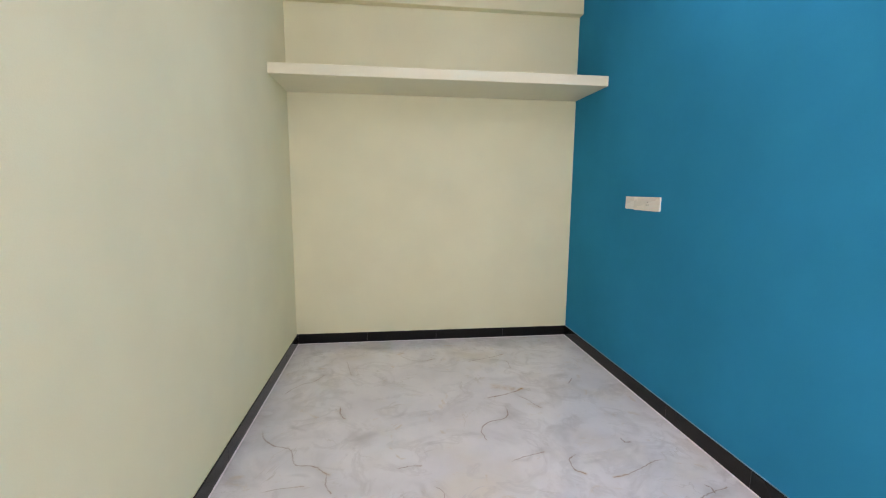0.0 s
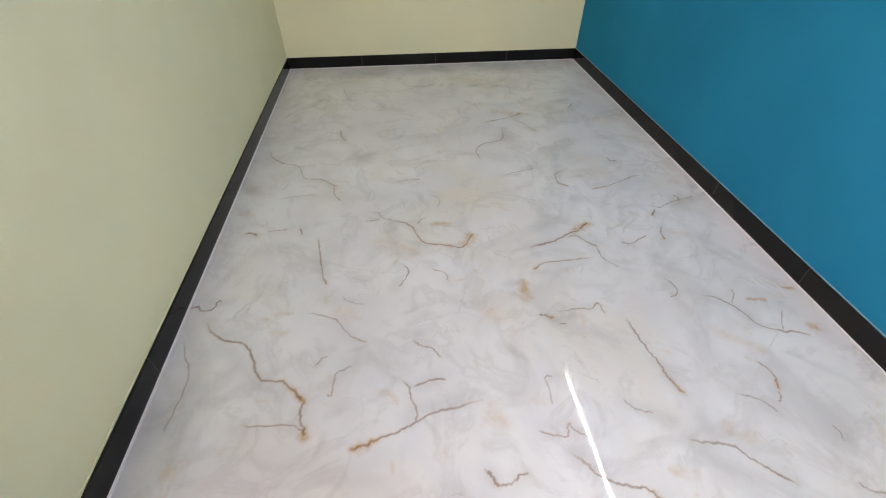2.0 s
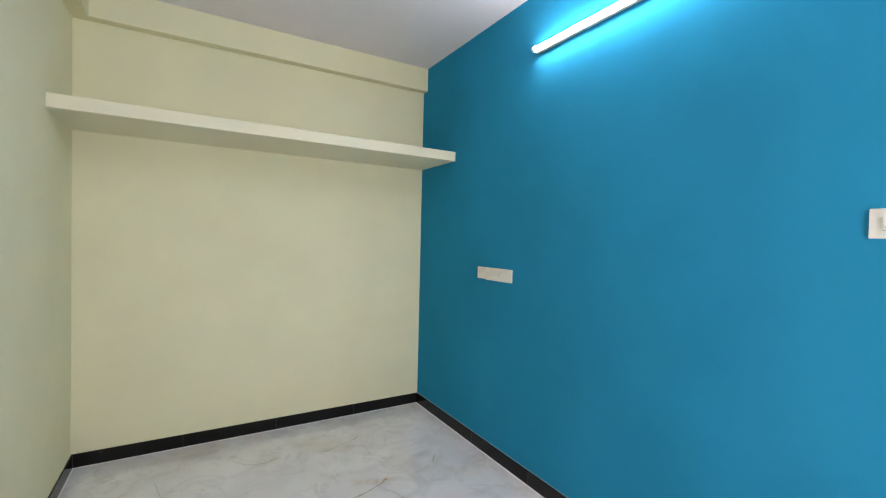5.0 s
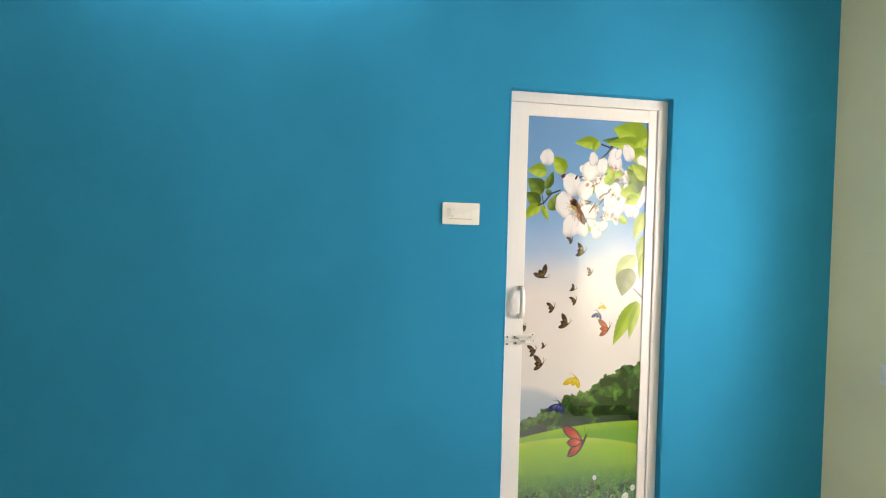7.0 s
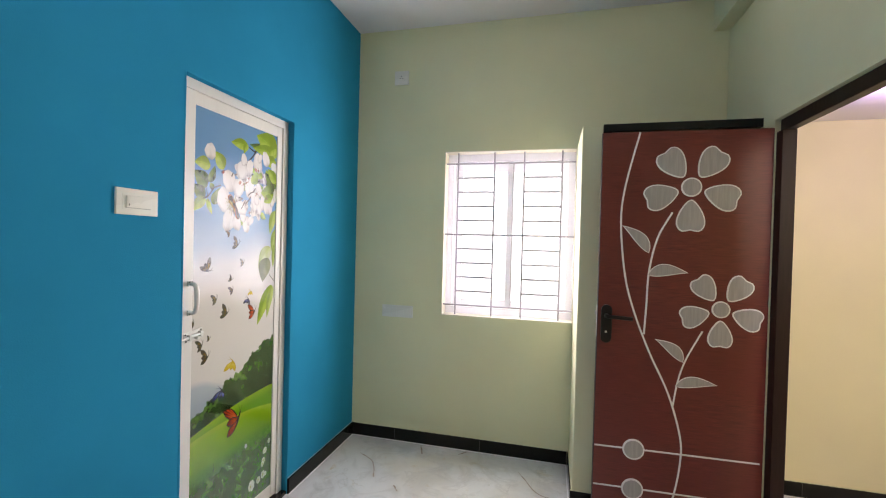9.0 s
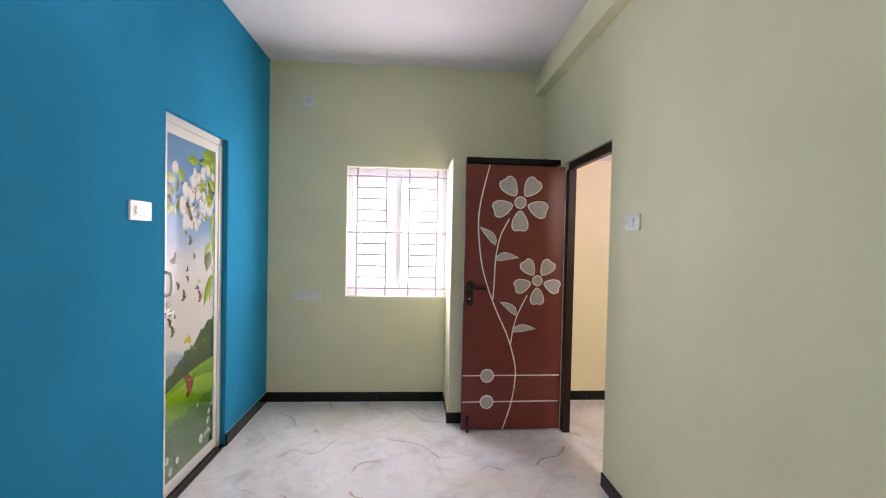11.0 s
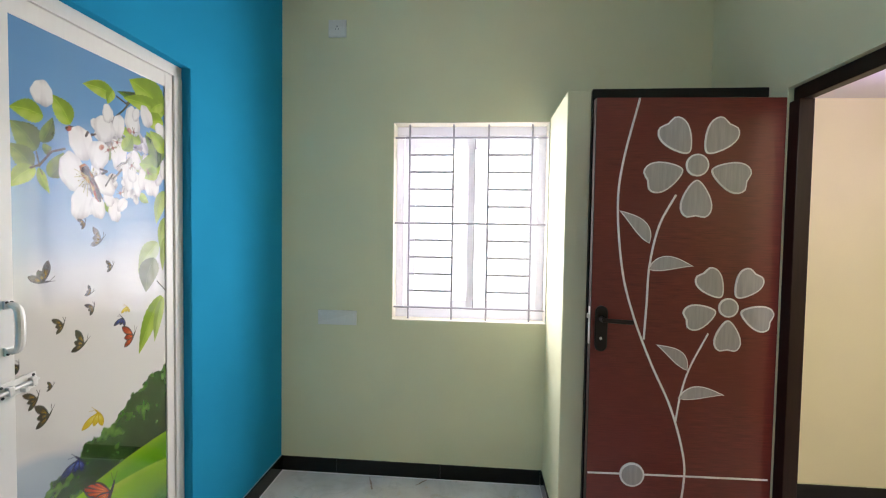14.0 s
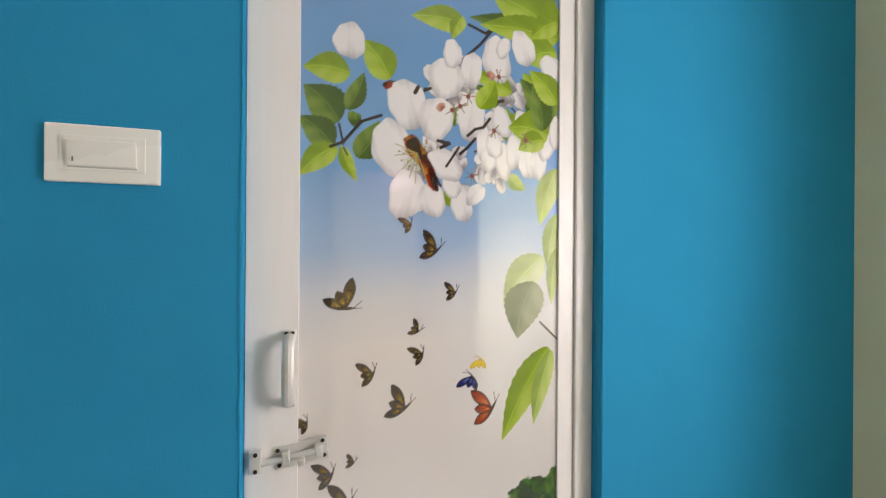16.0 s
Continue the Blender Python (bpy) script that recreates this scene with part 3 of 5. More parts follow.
smear([(-1.984, 2.960), (-1.864, 2.870), (-1.639, 2.845)], 0.05, 0.5)
smear([(-0.508, 3.433), (-0.664, 3.166), (-0.689, 2.984)], 0.05, 0.5)
smear([(-0.801, 1.598), (-0.685, 1.550), (-0.595, 1.473)], 0.06, 0.5)
smear([(-1.532, 1.487), (-1.475, 1.452), (-1.404, 1.431)], 0.05, 0.5)
smear([(-0.275, 1.558), (-0.219, 1.515), (-0.185, 1.477)], 0.05, 0.4)
smear([(-1.992, 2.373), (-1.863, 2.201), (-1.732, 2.158)], 0.05, 0.5)
vein([(-0.9, 1.16), (-0.95, 1.05), (-1.08, 1.02)], 0.006, 0.3)
vein([(-0.19, 0.25), (-0.32, 0.34), (-0.39, 0.5)], 0.005, 0.3)
vein([(-0.55, 0.03), (-0.59, 0.14)], 0.006, 0.3)
vein([(-0.54, 0.55), (-0.58, 0.6)], 0.006, 0.3)
vein([(-2.07, 1.11), (-2.14, 1.02), (-2.26, 0.98), (-2.34, 0.87)], 0.007, 0.4)
vein([(-2.46, 0.64), (-2.6, 0.72), (-2.66, 0.83)], 0.005, 0.3)
vein([(-1.1, 0.72), (-1.32, 0.81), (-1.45, 0.99)], 0.005, 0.3)
vein([(-0.83, 0.08), (-0.91, -0.01)], 0.006, 0.3)
vein([(-1.69, 1.16), (-1.76, 1.11), (-1.85, 1.16)], 0.005, 0.3)
vein([(-1.24, 0.19), (-1.36, 0.39), (-1.48, 0.43)], 0.005, 0.3)
vein([(-0.39, 0.98), (-0.48, 0.87), (-0.63, 0.92), (-0.73, 0.72)], 0.004, 0.25)

# short grey wisps, most of them drawn out one way
for _ in range(110):
    x0, y0, a = vein_rng.uniform(-2.35, -0.05), vein_rng.uniform(0.05, 4.6), vein_rng.normal(0.35, 0.55)
    pts = [(x0, y0)]
    for k in range(int(vein_rng.integers(2, 5))):
        a += vein_rng.normal(0, 0.5)
        pts.append((pts[-1][0] + 0.05 * math.cos(a), pts[-1][1] + 0.05 * math.sin(a)))
    smear(pts, vein_rng.uniform(0.008, 0.02), vein_rng.uniform(0.35, 0.8))


def sheet(name, P, colors, attribute, mat, parent=None, label=""):
    """A regular grid of points as one mesh with a colour at each point."""
    rows, cols = P.shape[:2]
    k = np.arange(rows * cols).reshape(rows, cols)
    quads = np.stack([k[:-1, :-1], k[:-1, 1:], k[1:, 1:], k[1:, :-1]], -1).reshape(-1, 4)
    me = bpy.data.meshes.new(name)
    me.vertices.add(rows * cols)
    me.vertices.foreach_set("co", P.reshape(-1).astype(np.float32))
    me.loops.add(quads.size)
    me.loops.foreach_set("vertex_index", quads.reshape(-1).astype(np.int32))
    me.polygons.add(len(quads))
    me.polygons.foreach_set("loop_start", np.arange(0, quads.size, 4, dtype=np.int32))
    me.update(calc_edges=True)
    att = me.attributes.new(attribute, "FLOAT_COLOR", "POINT")
    att.data.foreach_set("color", np.concatenate([colors, np.ones((rows, cols, 1))], -1).reshape(-1).astype(np.float32))
    me.materials.append(mat)
    ob = new(name, me)
    if parent:
        ob.parent = parent
    if label:
        tagged(ob, label)
    return ob


structure(sheet("floor", np.stack([gx, gy, np.zeros_like(gx)], -1), marks, "marble", MARBLE), "glossy white marble floor with brown and ochre veins", "floor")
structure(box_part("floor_slab", (-3.57, 0.12, -0.20, LY + 0.12, -0.14, -0.012), GROUT, bevel=0), "concrete slab under the marble floor", "floor")
structure(box_part("lobby_floor", (-3.47, FX0 - 0.0005, -0.02, 3.6, -0.010, 0.0), MARBLE, bevel=0), "glossy white marble floor of the lobby", "floor")


# ---- black granite skirting, in lengths ----
def skirting(name, x0, y0, x1, y1, inward, length=0.62, offset=0.0, label="black polished granite skirting in butted lengths", bead_mat=None):
    """A run from one corner to the next; inward: the way it stands out from its wall."""
    run = structure(empty(name), label, "skirting")
    bead_mat = bead_mat or CREAM
    a, b, n = Vector((x0, y0, 0)), Vector((x1, y1, 0)), Vector((*inward, 0))
    total, d = (b - a).length, (b - a).normalized()
    cuts = [0.0]
    s = offset if offset > 0 else length
    while s < total - 0.05:
        cuts.append(s)
        s += length
    cuts.append(total)
    for c0, c1 in zip(cuts, cuts[1:]):
        p, q = a + d * (c0 + 0.0008), a + d * (c1 - 0.0008) + n * 0.012
        if c0 > 0:
            g, h = a + d * (c0 - 0.0007), a + d * (c0 + 0.0007) + n * 0.0116
            box_part("joint", (min(g.x, h.x), max(g.x, h.x), min(g.y, h.y), max(g.y, h.y), 0.0005, BASE - 0.0005), JOINT, run, "thin grey mortar joint", 0)
        box_part("skirting_tile", (min(p.x, q.x), max(p.x, q.x), min(p.y, q.y), max(p.y, q.y), 0.0, BASE), GRANITE, run, bevel=0.0015)
    lip = a + d * 0.001 + n * 0.0121
    end = b - d * 0.001 + n * 0.0195
    bead, stop = a + d * 0.002 + n * 0.0003, b - d * 0.002 + n * 0.0045
    box_part("top_bead", (min(bead.x, stop.x), max(bead.x, stop.x), min(bead.y, stop.y), max(bead.y, stop.y), BASE + 0.0002, BASE + 0.004), bead_mat, run, "thin paint and filler bead along the top", 0)
    box_part("grout_line", (min(lip.x, end.x), max(lip.x, end.x), min(lip.y, end.y), max(lip.y, end.y), 0.0, 0.0035), GROUT, run, "thin white grout bead", 0)
    return run


skirting("baseboard_blue", 0, LY - 0.0005, 0, BATH1, (-1, 0), 0.60, 0.286, bead_mat=BLUE_FILLER)
skirting("baseboard_blue", 0, 0.0005, 0, BATH0, (-1, 0), 0.60, 0.30, bead_mat=BLUE_FILLER)
skirting("baseboard_shelf", -0.0125, LY, WX + 0.0125, LY, (0, -1), 0.604, 0.585)
skirting("baseboard_door", WX, LY - 0.0005, WX, DOOR1, (1, 0), 0.60, 0.428)
skirting("baseboard_window", -0.0125, 0, -1.5365, 0, (0, 1), 0.62, 0.33)
skirting("baseboard_niche", -1.549, 0.0, -1.549, 0.46, (1, 0), 0.62)
skirting("baseboard_niche", -1.537, 0.46, -1.652, 0.46, (0, 1), 0.62)
skirting("baseboard_lobby", WX - 0.11, -0.02, -3.46, -0.02, (0, 1), 0.62, 0.35)


# ---- niche behind the open door ----
niche = structure(empty("niche_wall"), "low cream plaster wall stub with black granite edging", "wall")
box_part("stub", (-1.655, -1.549, 0.0, 0.46, 0.0, 2.088), CREAM, niche, bevel=0.006)
box_part("granite_top", (WX + 0.001, -1.6555, 0.002, 0.475, 2.048, 2.090), GRANITE, niche, "black granite slab along the top", 0.002)
box_part("granite_jamb", (-1.698, -1.6555, 0.002, 0.475, 0.001, 2.0475), GRANITE, niche, "black granite upright", 0.002)

# ---- loft shelf ----
tagged(box_part("loft_shelf", (WX + 0.001, -0.001, 4.193, LY - 0.001, 2.080, 2.152), SHELF_PAINT, bevel=0.004), "off-white painted concrete loft shelf across the wall", "shelf")


# ---- window ----
window = structure(empty("window_1"), "white two-sash sliding window with grey iron grille, daylit", "window")
bars = part("grille", rod(bmesh.new(), (WIN0 - 0.01, -0.04, 1.495), (WIN1 + 0.01, -0.04, 1.495), 0.0062), GRILLE, window, "thin grey iron grille")
for z in (1.99, 1.0):
    part("grille_bar", rod(bmesh.new(), (WIN0 - 0.01, -0.04, z), (WIN1 + 0.01, -0.04, z), 0.0058), GRILLE, bars)
for x in (-0.753, -1.008, -1.21, -1.458):
    part("grille_bar", rod(bmesh.new(), (x, -0.043, WINZ0 - 0.01), (x, -0.043, WINZ1 + 0.01), 0.0058), GRILLE, bars)
for xa, xb in ((-0.753, -1.008), (-1.21, -1.458)):
    for k in (1, 2, 3, 4, 6, 7, 8, 9):
        part("grille_bar", rod(bmesh.new(), (xa, -0.04, 1.0 + 0.099 * k), (xb, -0.04, 1.0 + 0.099 * k), 0.0060), GRILLE, bars)
wf = box(bmesh.new(), WIN0, WIN1, -0.165, -0.100, WINZ0, WINZ0 + 0.055, 0.003)
for d in ((WIN0, WIN1, -0.165, -0.100, WINZ1 - 0.055, WINZ1), (WIN0, WIN0 + 0.05, -0.165, -0.100, WINZ0 + 0.0551, WINZ1 - 0.0551), (WIN1 - 0.05, WIN1, -0.165, -0.100, WINZ0 + 0.0551, WINZ1 - 0.0551)):
    box(wf, *d, 0.003)
frame_ob = part("window_frame", wf, UPVC, window, "white plastic window frame")
for z in (WINZ0 + 0.055, WINZ1 - 0.063):
    box_part("track", (WIN0 + 0.051, WIN1 - 0.051, -0.134, -0.130, z, z + 0.008), UPVC, frame_ob, bevel=0.001)

# thin linings added over the reveal, daylight painted in by their paler cream
for d in ((WIN0, WIN0 + 0.004, -0.0995, -0.0006, WINZ0 + 0.0041, WINZ1 - 0.0041), (WIN1 - 0.004, WIN1, -0.0995, -0.0006, WINZ0 + 0.0041, WINZ1 - 0.0041),
          (WIN0, WIN1, -0.0995, -0.0006, WINZ0, WINZ0 + 0.004), (WIN0, WIN1, -0.0995, -0.0006, WINZ1 - 0.004, WINZ1)):
    box_part("reveal_lining", d, REVEAL_DAYLIT, window, "thin reveal lining, cream lightened as if daylit", 0)


def sash(x0, x1, y, stile_l, stile_r):
    z0, z1 = WINZ0 + 0.062, WINZ1 - 0.062
    bm = box(bmesh.new(), x0, x0 + stile_l, y - 0.02, y, z0, z1, 0.003)
    box(bm, x1 - stile_r, x1, y - 0.02, y, z0, z1, 0.003)
    box(bm, x0 + stile_l, x1 - stile_r, y - 0.02, y, z0, z0 + 0.048, 0.003)
    box(bm, x0 + stile_l, x1 - stile_r, y - 0.02, y, z1 - 0.064, z1, 0.003)
    ob = part("sash", bm, UPVC, window, "white plastic sliding sash")
    pane = box_part("pane", (x0 + stile_l, x1 - stile_r, y - 0.012, y - 0.008, z0 + 0.047, z1 - 0.063), GLASS, ob, "glass pane darkened to dim the bright view", 0)
    # shadow off: the lamp's light still enters undimmed by the dark colour
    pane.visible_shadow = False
    return ob


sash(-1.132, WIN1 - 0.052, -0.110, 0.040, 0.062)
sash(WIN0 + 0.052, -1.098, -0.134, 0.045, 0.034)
box_part("sash_lock", (-1.124, -1.108, -0.110, -0.098, 1.43, 1.51), UPVC, window, "white plastic sash lock", 0.003)
box_part("weather_seal", (-1.1335, -1.1305, -0.1295, -0.109, WINZ0 + 0.064, WINZ1 - 0.064), PLASTIC_GREY, window, "grey brush seal", 0)
for x in (WIN1 - 0.026,):
    for z in (1.23, 1.56):
        box_part("wall_plug", (x - 0.006, x + 0.006, -0.1002, -0.0985, z, z + 0.05), GROUT, frame_ob, bevel=0)


# ---- switch plates and sockets ----
def plate(name, m, w, h, label, category, modules):
    """A modular plate, its face looking along its own +y; modules: (x, z, wide, high, kind)."""
    ob = empty(name, m)
    tagged(ob, label, category, group="white wall plates")
    box_part("plate", (-w / 2, w / 2, -0.001, 0.009, -h / 2, h / 2), PLASTIC, ob, bevel=0.003)
    box_part("carrier", (-w / 2 + 0.02, w / 2 - 0.02, 0.0088, 0.0102, -h / 2 + 0.018, h / 2 - 0.018), PLASTIC, ob, bevel=0.0005)
    for x, z, mw, mh, kind in modules:
        if kind == "rocker":
            bm = box(bmesh.new(), -mw / 2, mw / 2, 0.0, 0.006, -mh / 2, mh / 2, 0.0015)
            bmesh.ops.transform(bm, matrix=pose(x, 0.0095, z, -5, 0, 0), verts=bm.verts)
            part("rocker", bm, PLASTIC, ob)
            box_part("gap", (x - mw / 2, x + mw / 2, 0.0095, 0.0108, z - mh / 2 - 0.003, z - mh / 2 - 0.0005), PIN_GREY, ob, "grey gap under the rocker", 0)
            box_part("indicator", (x + mw / 2 - 0.0095, x + mw / 2 - 0.008, 0.0150, 0.0165, z - mh / 4 - 0.004, z - mh / 4 + 0.003), PLASTIC_GREY, ob, "", 0)
        elif kind == "socket":
            box_part("socket_face", (x - mw / 2, x + mw / 2, 0.0095, 0.0125, z - mh / 2, z + mh / 2), PLASTIC, ob, bevel=0.001)
            for px, pz, r in ((-0.009, -0.006, 0.0028), (0.009, -0.006, 0.0028), (0, 0.010, 0.0035)):
                part("pin_hole", rod(bmesh.new(), (x + px, 0.0115, z + pz), (x + px, 0.0132, z + pz), r, 10), PIN_DARK, ob)
        elif kind == "blank":
            box_part("blank_module", (x - mw / 2, x + mw / 2, 0.0095, 0.0118, z - mh / 2, z + mh / 2), PLASTIC, ob, bevel=0.001)
        elif kind == "regulator":
            part("regulator_knob", rod(bmesh.new(), (x, 0.0095, z), (x, 0.021, z), mw / 2, 20), PLASTIC, ob)
    return ob


# faces: +y turned to look along -x, +y or +x
plate("light_switch", pose(0.0, 1.7335, 1.545, 0, 0, 90), 0.154, 0.090, "white plastic light switch with one wide rocker on blue wall", "switch",
      [(0, 0, 0.092, 0.040, "rocker")])
plate("switch_board", pose(0.0, 3.6085, 1.241, 0, 0, 90), 0.274, 0.086, "long white plastic socket plate on blue wall", "switch board",
      [(0.086, 0, 0.046, 0.046, "blank"), (0.034, 0, 0.046, 0.046, "blank"), (-0.018, 0, 0.046, 0.046, "socket"), (-0.072, 0, 0.046, 0.046, "blank")])
plate("switch_board", pose(0.0, 3.7965, 1.243, 0, 0, 90), 0.100, 0.082, "small white plastic plate butted to a longer one", "switch board",
      [(0.0, 0, 0.046, 0.040, "blank")])
plate("socket_board", pose(-0.340, 0.0, 0.933, 0, 0, 0), 0.232, 0.086, "white plastic socket plate low on cream wall", "socket",
      [(-0.078, 0, 0.046, 0.046, "blank"), (-0.026, 0, 0.046, 0.046, "blank"), (0.026, 0, 0.046, 0.046, "blank"), (0.078, 0, 0.046, 0.046, "blank")])
plate("lamp_socket", pose(-0.330, 0.0, 2.604, 0, 0, 0), 0.105, 0.098, "small square white plastic socket high on cream wall", "socket",
      [(0, 0, 0.046, 0.046, "socket")])
plate("light_switch", pose(WX, 1.624, 1.553, 0, 0, -90), 0.144, 0.088, "white plastic switch plate with one rocker beside the doorway", "switch",
      [(0.0, 0, 0.046, 0.042, "rocker")])

# ---- tube light ----
tube = tagged(empty("tube_light"), "lit white LED tube light high on blue wall", "lamp")
box_part("batten", (-0.024, 0.0, 2.080, 3.290, 2.582, 2.622), PLASTIC, tube, bevel=0.003)
part("diffuser", rod(bmesh.new(), (-0.036, 2.095, 2.602), (-0.036, 3.275, 2.602), 0.0082, 20), TUBE_GLOW, tube, "glowing white diffuser")
for y0, y1 in ((2.078, 2.095), (3.275, 3.292)):
    part("end_cap", rod(bmesh.new(), (-0.036, y0, 2.602), (-0.036, y1, 2.602), 0.0175, 20), PLASTIC, tube)

# ---- doorway frame and the open flowered door ----
df = structure(empty("door_frame"), "dark polished wooden frame of the doorway", "door frame")
FXA, FXB = WX - 0.064, WX - 0.022
box_part("jamb", (FXA, WX - 0.006, DOOR0, DOOR0 + 0.058, 0.0, DOORZ - 0.058), FRAME_WOOD, df, bevel=0.004)
box_part("jamb", (WX - 0.0745, WX - 0.052, DOOR1 - 0.058, DOOR1, 0.0, DOORZ - 0.058), FRAME_WOOD, df, bevel=0.004)
box_part("head", (FXA, FXB, DOOR0, DOOR1, DOORZ - 0.0575, DOORZ), FRAME_WOOD, df, bevel=0.004)

HINGE = pose(-2.417, 0.585, 0.0, 0, 0, 1.4)
leaf_door = tagged(empty("door", HINGE), "open red-brown laminate door with silver flower inlays", "door")
LW, LT = 0.776, 0.034
body = box_part("leaf", (0.0, LW, -LT, 0.0, 0.012, 2.012), TEAK, leaf_door, bevel=0.0015)
box_part("lipping", (LW, LW + 0.0025, -LT + 0.001, -0.001, 0.013, 2.011), LEAF_EDGE, leaf_door, "worn red-brown edge strip", 0)


def inlay(name, outline, parent, label="", rim=0.0065, depth=0.005):
    """A routed inlay: a sloping pale rim round a flat grey field, standing slightly proud. outline: (x, z) on the leaf."""
    bm = bmesh.new()
    o = [np.array(q, float) for q in outline]
    n, c = len(o), sum(o) / len(o)
    inner = []
    for i in range(n):
        t = o[(i + 1) % n] - o[i - 1]
        nn = np.array((-t[1], t[0])) / max(1e-6, np.hypot(*t))
        if nn @ (c - o[i]) < 0:
            nn = -nn
        inner.append(o[i] + nn * rim)
    rings = [[bm.verts.new((q[0], y, q[1])) for q in ring] for ring, y in ((o, 0.0003), (o, depth * 0.75), (inner, depth))]
    for a, b in zip(rings, rings[1:]):
        for i in range(n):
            bm.faces.new([a[i], a[(i + 1) % n], b[(i + 1) % n], b[i]])
    top = bm.faces.new(rings[-1])
    for fc in bm.faces:
        fc.material_index = 1
    top.material_index = 0
    return part(name, bm, [INLAY, INLAY_RIM], parent, label)


def ribbon(name, pts, width, parent, taper=0.0):
    """A thin pale routed line along a smooth path on the leaf."""
    line = smooth_line(pts, 8)
    bm = bmesh.new()
    prev = None
    for i, q in enumerate(line):
        d = line[min(i + 1, len(line) - 1)] - line[max(i - 1, 0)]
        nn = np.array((-d[1], d[0])) / max(1e-6, np.hypot(*d))
        w = width * (1 - taper * abs(2 * i / len(line) - 1)) / 2
        row = [bm.verts.new((q[0] + s * nn[0] * w * k, y, q[1] + s * nn[1] * w * k)) for s, k, y in ((-1, 1, 0.0003), (-1, 0.6, 0.002), (1, 0.6, 0.002), (1, 1, 0.0003))]
        if prev:
            for k in range(3):
                bm.faces.new([prev[k], prev[k + 1], row[k + 1], row[k]])
        prev = row
    return part(name, bm, INLAY_RIM, parent)


def petal_outline(cx, cz, ang, r0, r1, w):
    """A heart-shaped petal with its narrow end towards the flower's middle and a notch outside."""
    out = []
    for k in range(28):
        t = 2 * math.pi * k / 28
        s = 0.5 - 0.5 * math.cos(t)
        side = math.sin(t)
        wide = w * side * (0.55 + 0.75 * s) * 0.92
        notch = 0.10 * math.exp(-((t - math.pi) / 0.32) ** 2)
        r = r0 + (r1 - r0) * (s - notch)
        ca, sa = math.cos(ang), math.sin(ang)
        out.append((cx + r * ca - wide * sa, cz + r * sa + wide * ca))
    return out


def flower(cx, cz, disc, r0, r1, w):
    for k in range(5):
        inlay("petal", petal_outline(cx, cz, radians(-90 + 72 * k), r0, r1, w), body)
    inlay("flower_centre", [(cx + disc * math.cos(a), cz + disc * math.sin(a)) for a in np.linspace(0, 2 * math.pi, 24, endpoint=False)], body, rim=0.007)


def leaf_inlay(bx, bz, tx, tz, w, bend):
    d = np.array((tx - bx, tz - bz))
    L = np.hypot(*d)
    u, n = d / L, np.array((-d[1], d[0])) / L
    out = []
    for side in (1, -1):
        for k in range(10):
            t = k / 10 if side == 1 else 1 - k / 10
            off = side * w * math.sin(math.pi * t ** 0.75) * (1 if side * bend > 0 else 0.62) + bend * 0.25 * w * math.sin(math.pi * t) - bend * 0.5 * w * t * t
            p = np.array((bx, bz)) + u * L * t + n * off
            out.append((p[0], p[1]))
    return inlay("inlay_leaf", out, body, rim=0.004, depth=0.004)


flower(0.363, 1.735, 0.047, 0.060, 0.228, 0.072)
flower(0.217, 1.146, 0.041, 0.052, 0.193, 0.061)
leaf_inlay(0.545, 1.408, 0.660, 1.556, 0.036, 1)
leaf_inlay(0.549, 1.300, 0.367, 1.335, 0.038, -1)
leaf_inlay(0.374, 0.877, 0.493, 0.995, 0.034, 1)
leaf_inlay(0.408, 0.757, 0.223, 0.794, 0.034, -1)
ribbon("stem", [(0.602, 2.010), (0.664, 1.740), (0.679, 1.551), (0.652, 1.289), (0.600, 1.098), (0.525, 0.907), (0.437, 0.717), (0.380, 0.525), (0.371, 0.400), (0.398, 0.213), (0.460, 0.014)], 0.0095, body)
ribbon("stem", [(0.444, 1.612), (0.508, 1.482), (0.542, 1.315), (0.549, 1.148), (0.556, 1.003)], 0.0095, body)
ribbon("stem", [(0.293, 1.036), (0.363, 0.889), (0.396, 0.775), (0.414, 0.657)], 0.0085, body)
for z in (0.421, 0.221):
    ribbon("groove_line", [(0.774, z), (0.5, z + 0.001), (0.03, z + 0.001)], 0.009, body)
    inlay("disc", [(0.588 + 0.052 * math.cos(a), z + 0.052 * math.sin(a)) for a in np.linspace(0, 2 * math.pi, 28, endpoint=False)], body, rim=0.008, depth=0.006)



def capsule_plate(x0, x1, z0, z1, depth):
    """A plate with round ends, standing out from the leaf, its front edge eased."""
    r, cx = (x1 - x0) / 2, (x0 + x1) / 2
    ring = [(cx + r * math.cos(a), (z1 - r if k < 13 else z0 + r) + r * math.sin(a)) for k, a in enumerate([math.pi * i / 12 for i in range(13)] + [math.pi + math.pi * i / 12 for i in range(13)])]
    bm = bmesh.new()
    cz = (z0 + z1) / 2
    rows = [[bm.verts.new((cx + (x - cx) * f, y, cz + (z - cz) * g)) for x, z in ring] for y, f, g in ((0.0, 1, 1), (depth * 0.65, 1, 1), (depth, 0.86, 0.965))]
    for a, b in zip(rows, rows[1:]):
        for i in range(len(ring)):
            bm.faces.new([a[i], a[(i + 1) % len(ring)], b[(i + 1) % len(ring)], b[i]])
    bm.faces.new(rows[-1])
    bm.faces.new(rows[0][::-1])
    return bm


lever = part("handle_plate", capsule_plate(0.709, 0.761, 0.948, 1.142, 0.011), BRONZE, leaf_door, "dark bronze handle plate")
part("lever", rod(rod(bmesh.new(), (0.737, 0.004, 1.088), (0.737, 0.050, 1.088), 0.011), (0.744, 0.047, 1.088), (0.620, 0.047, 1.082), 0.0095), BRONZE, lever)
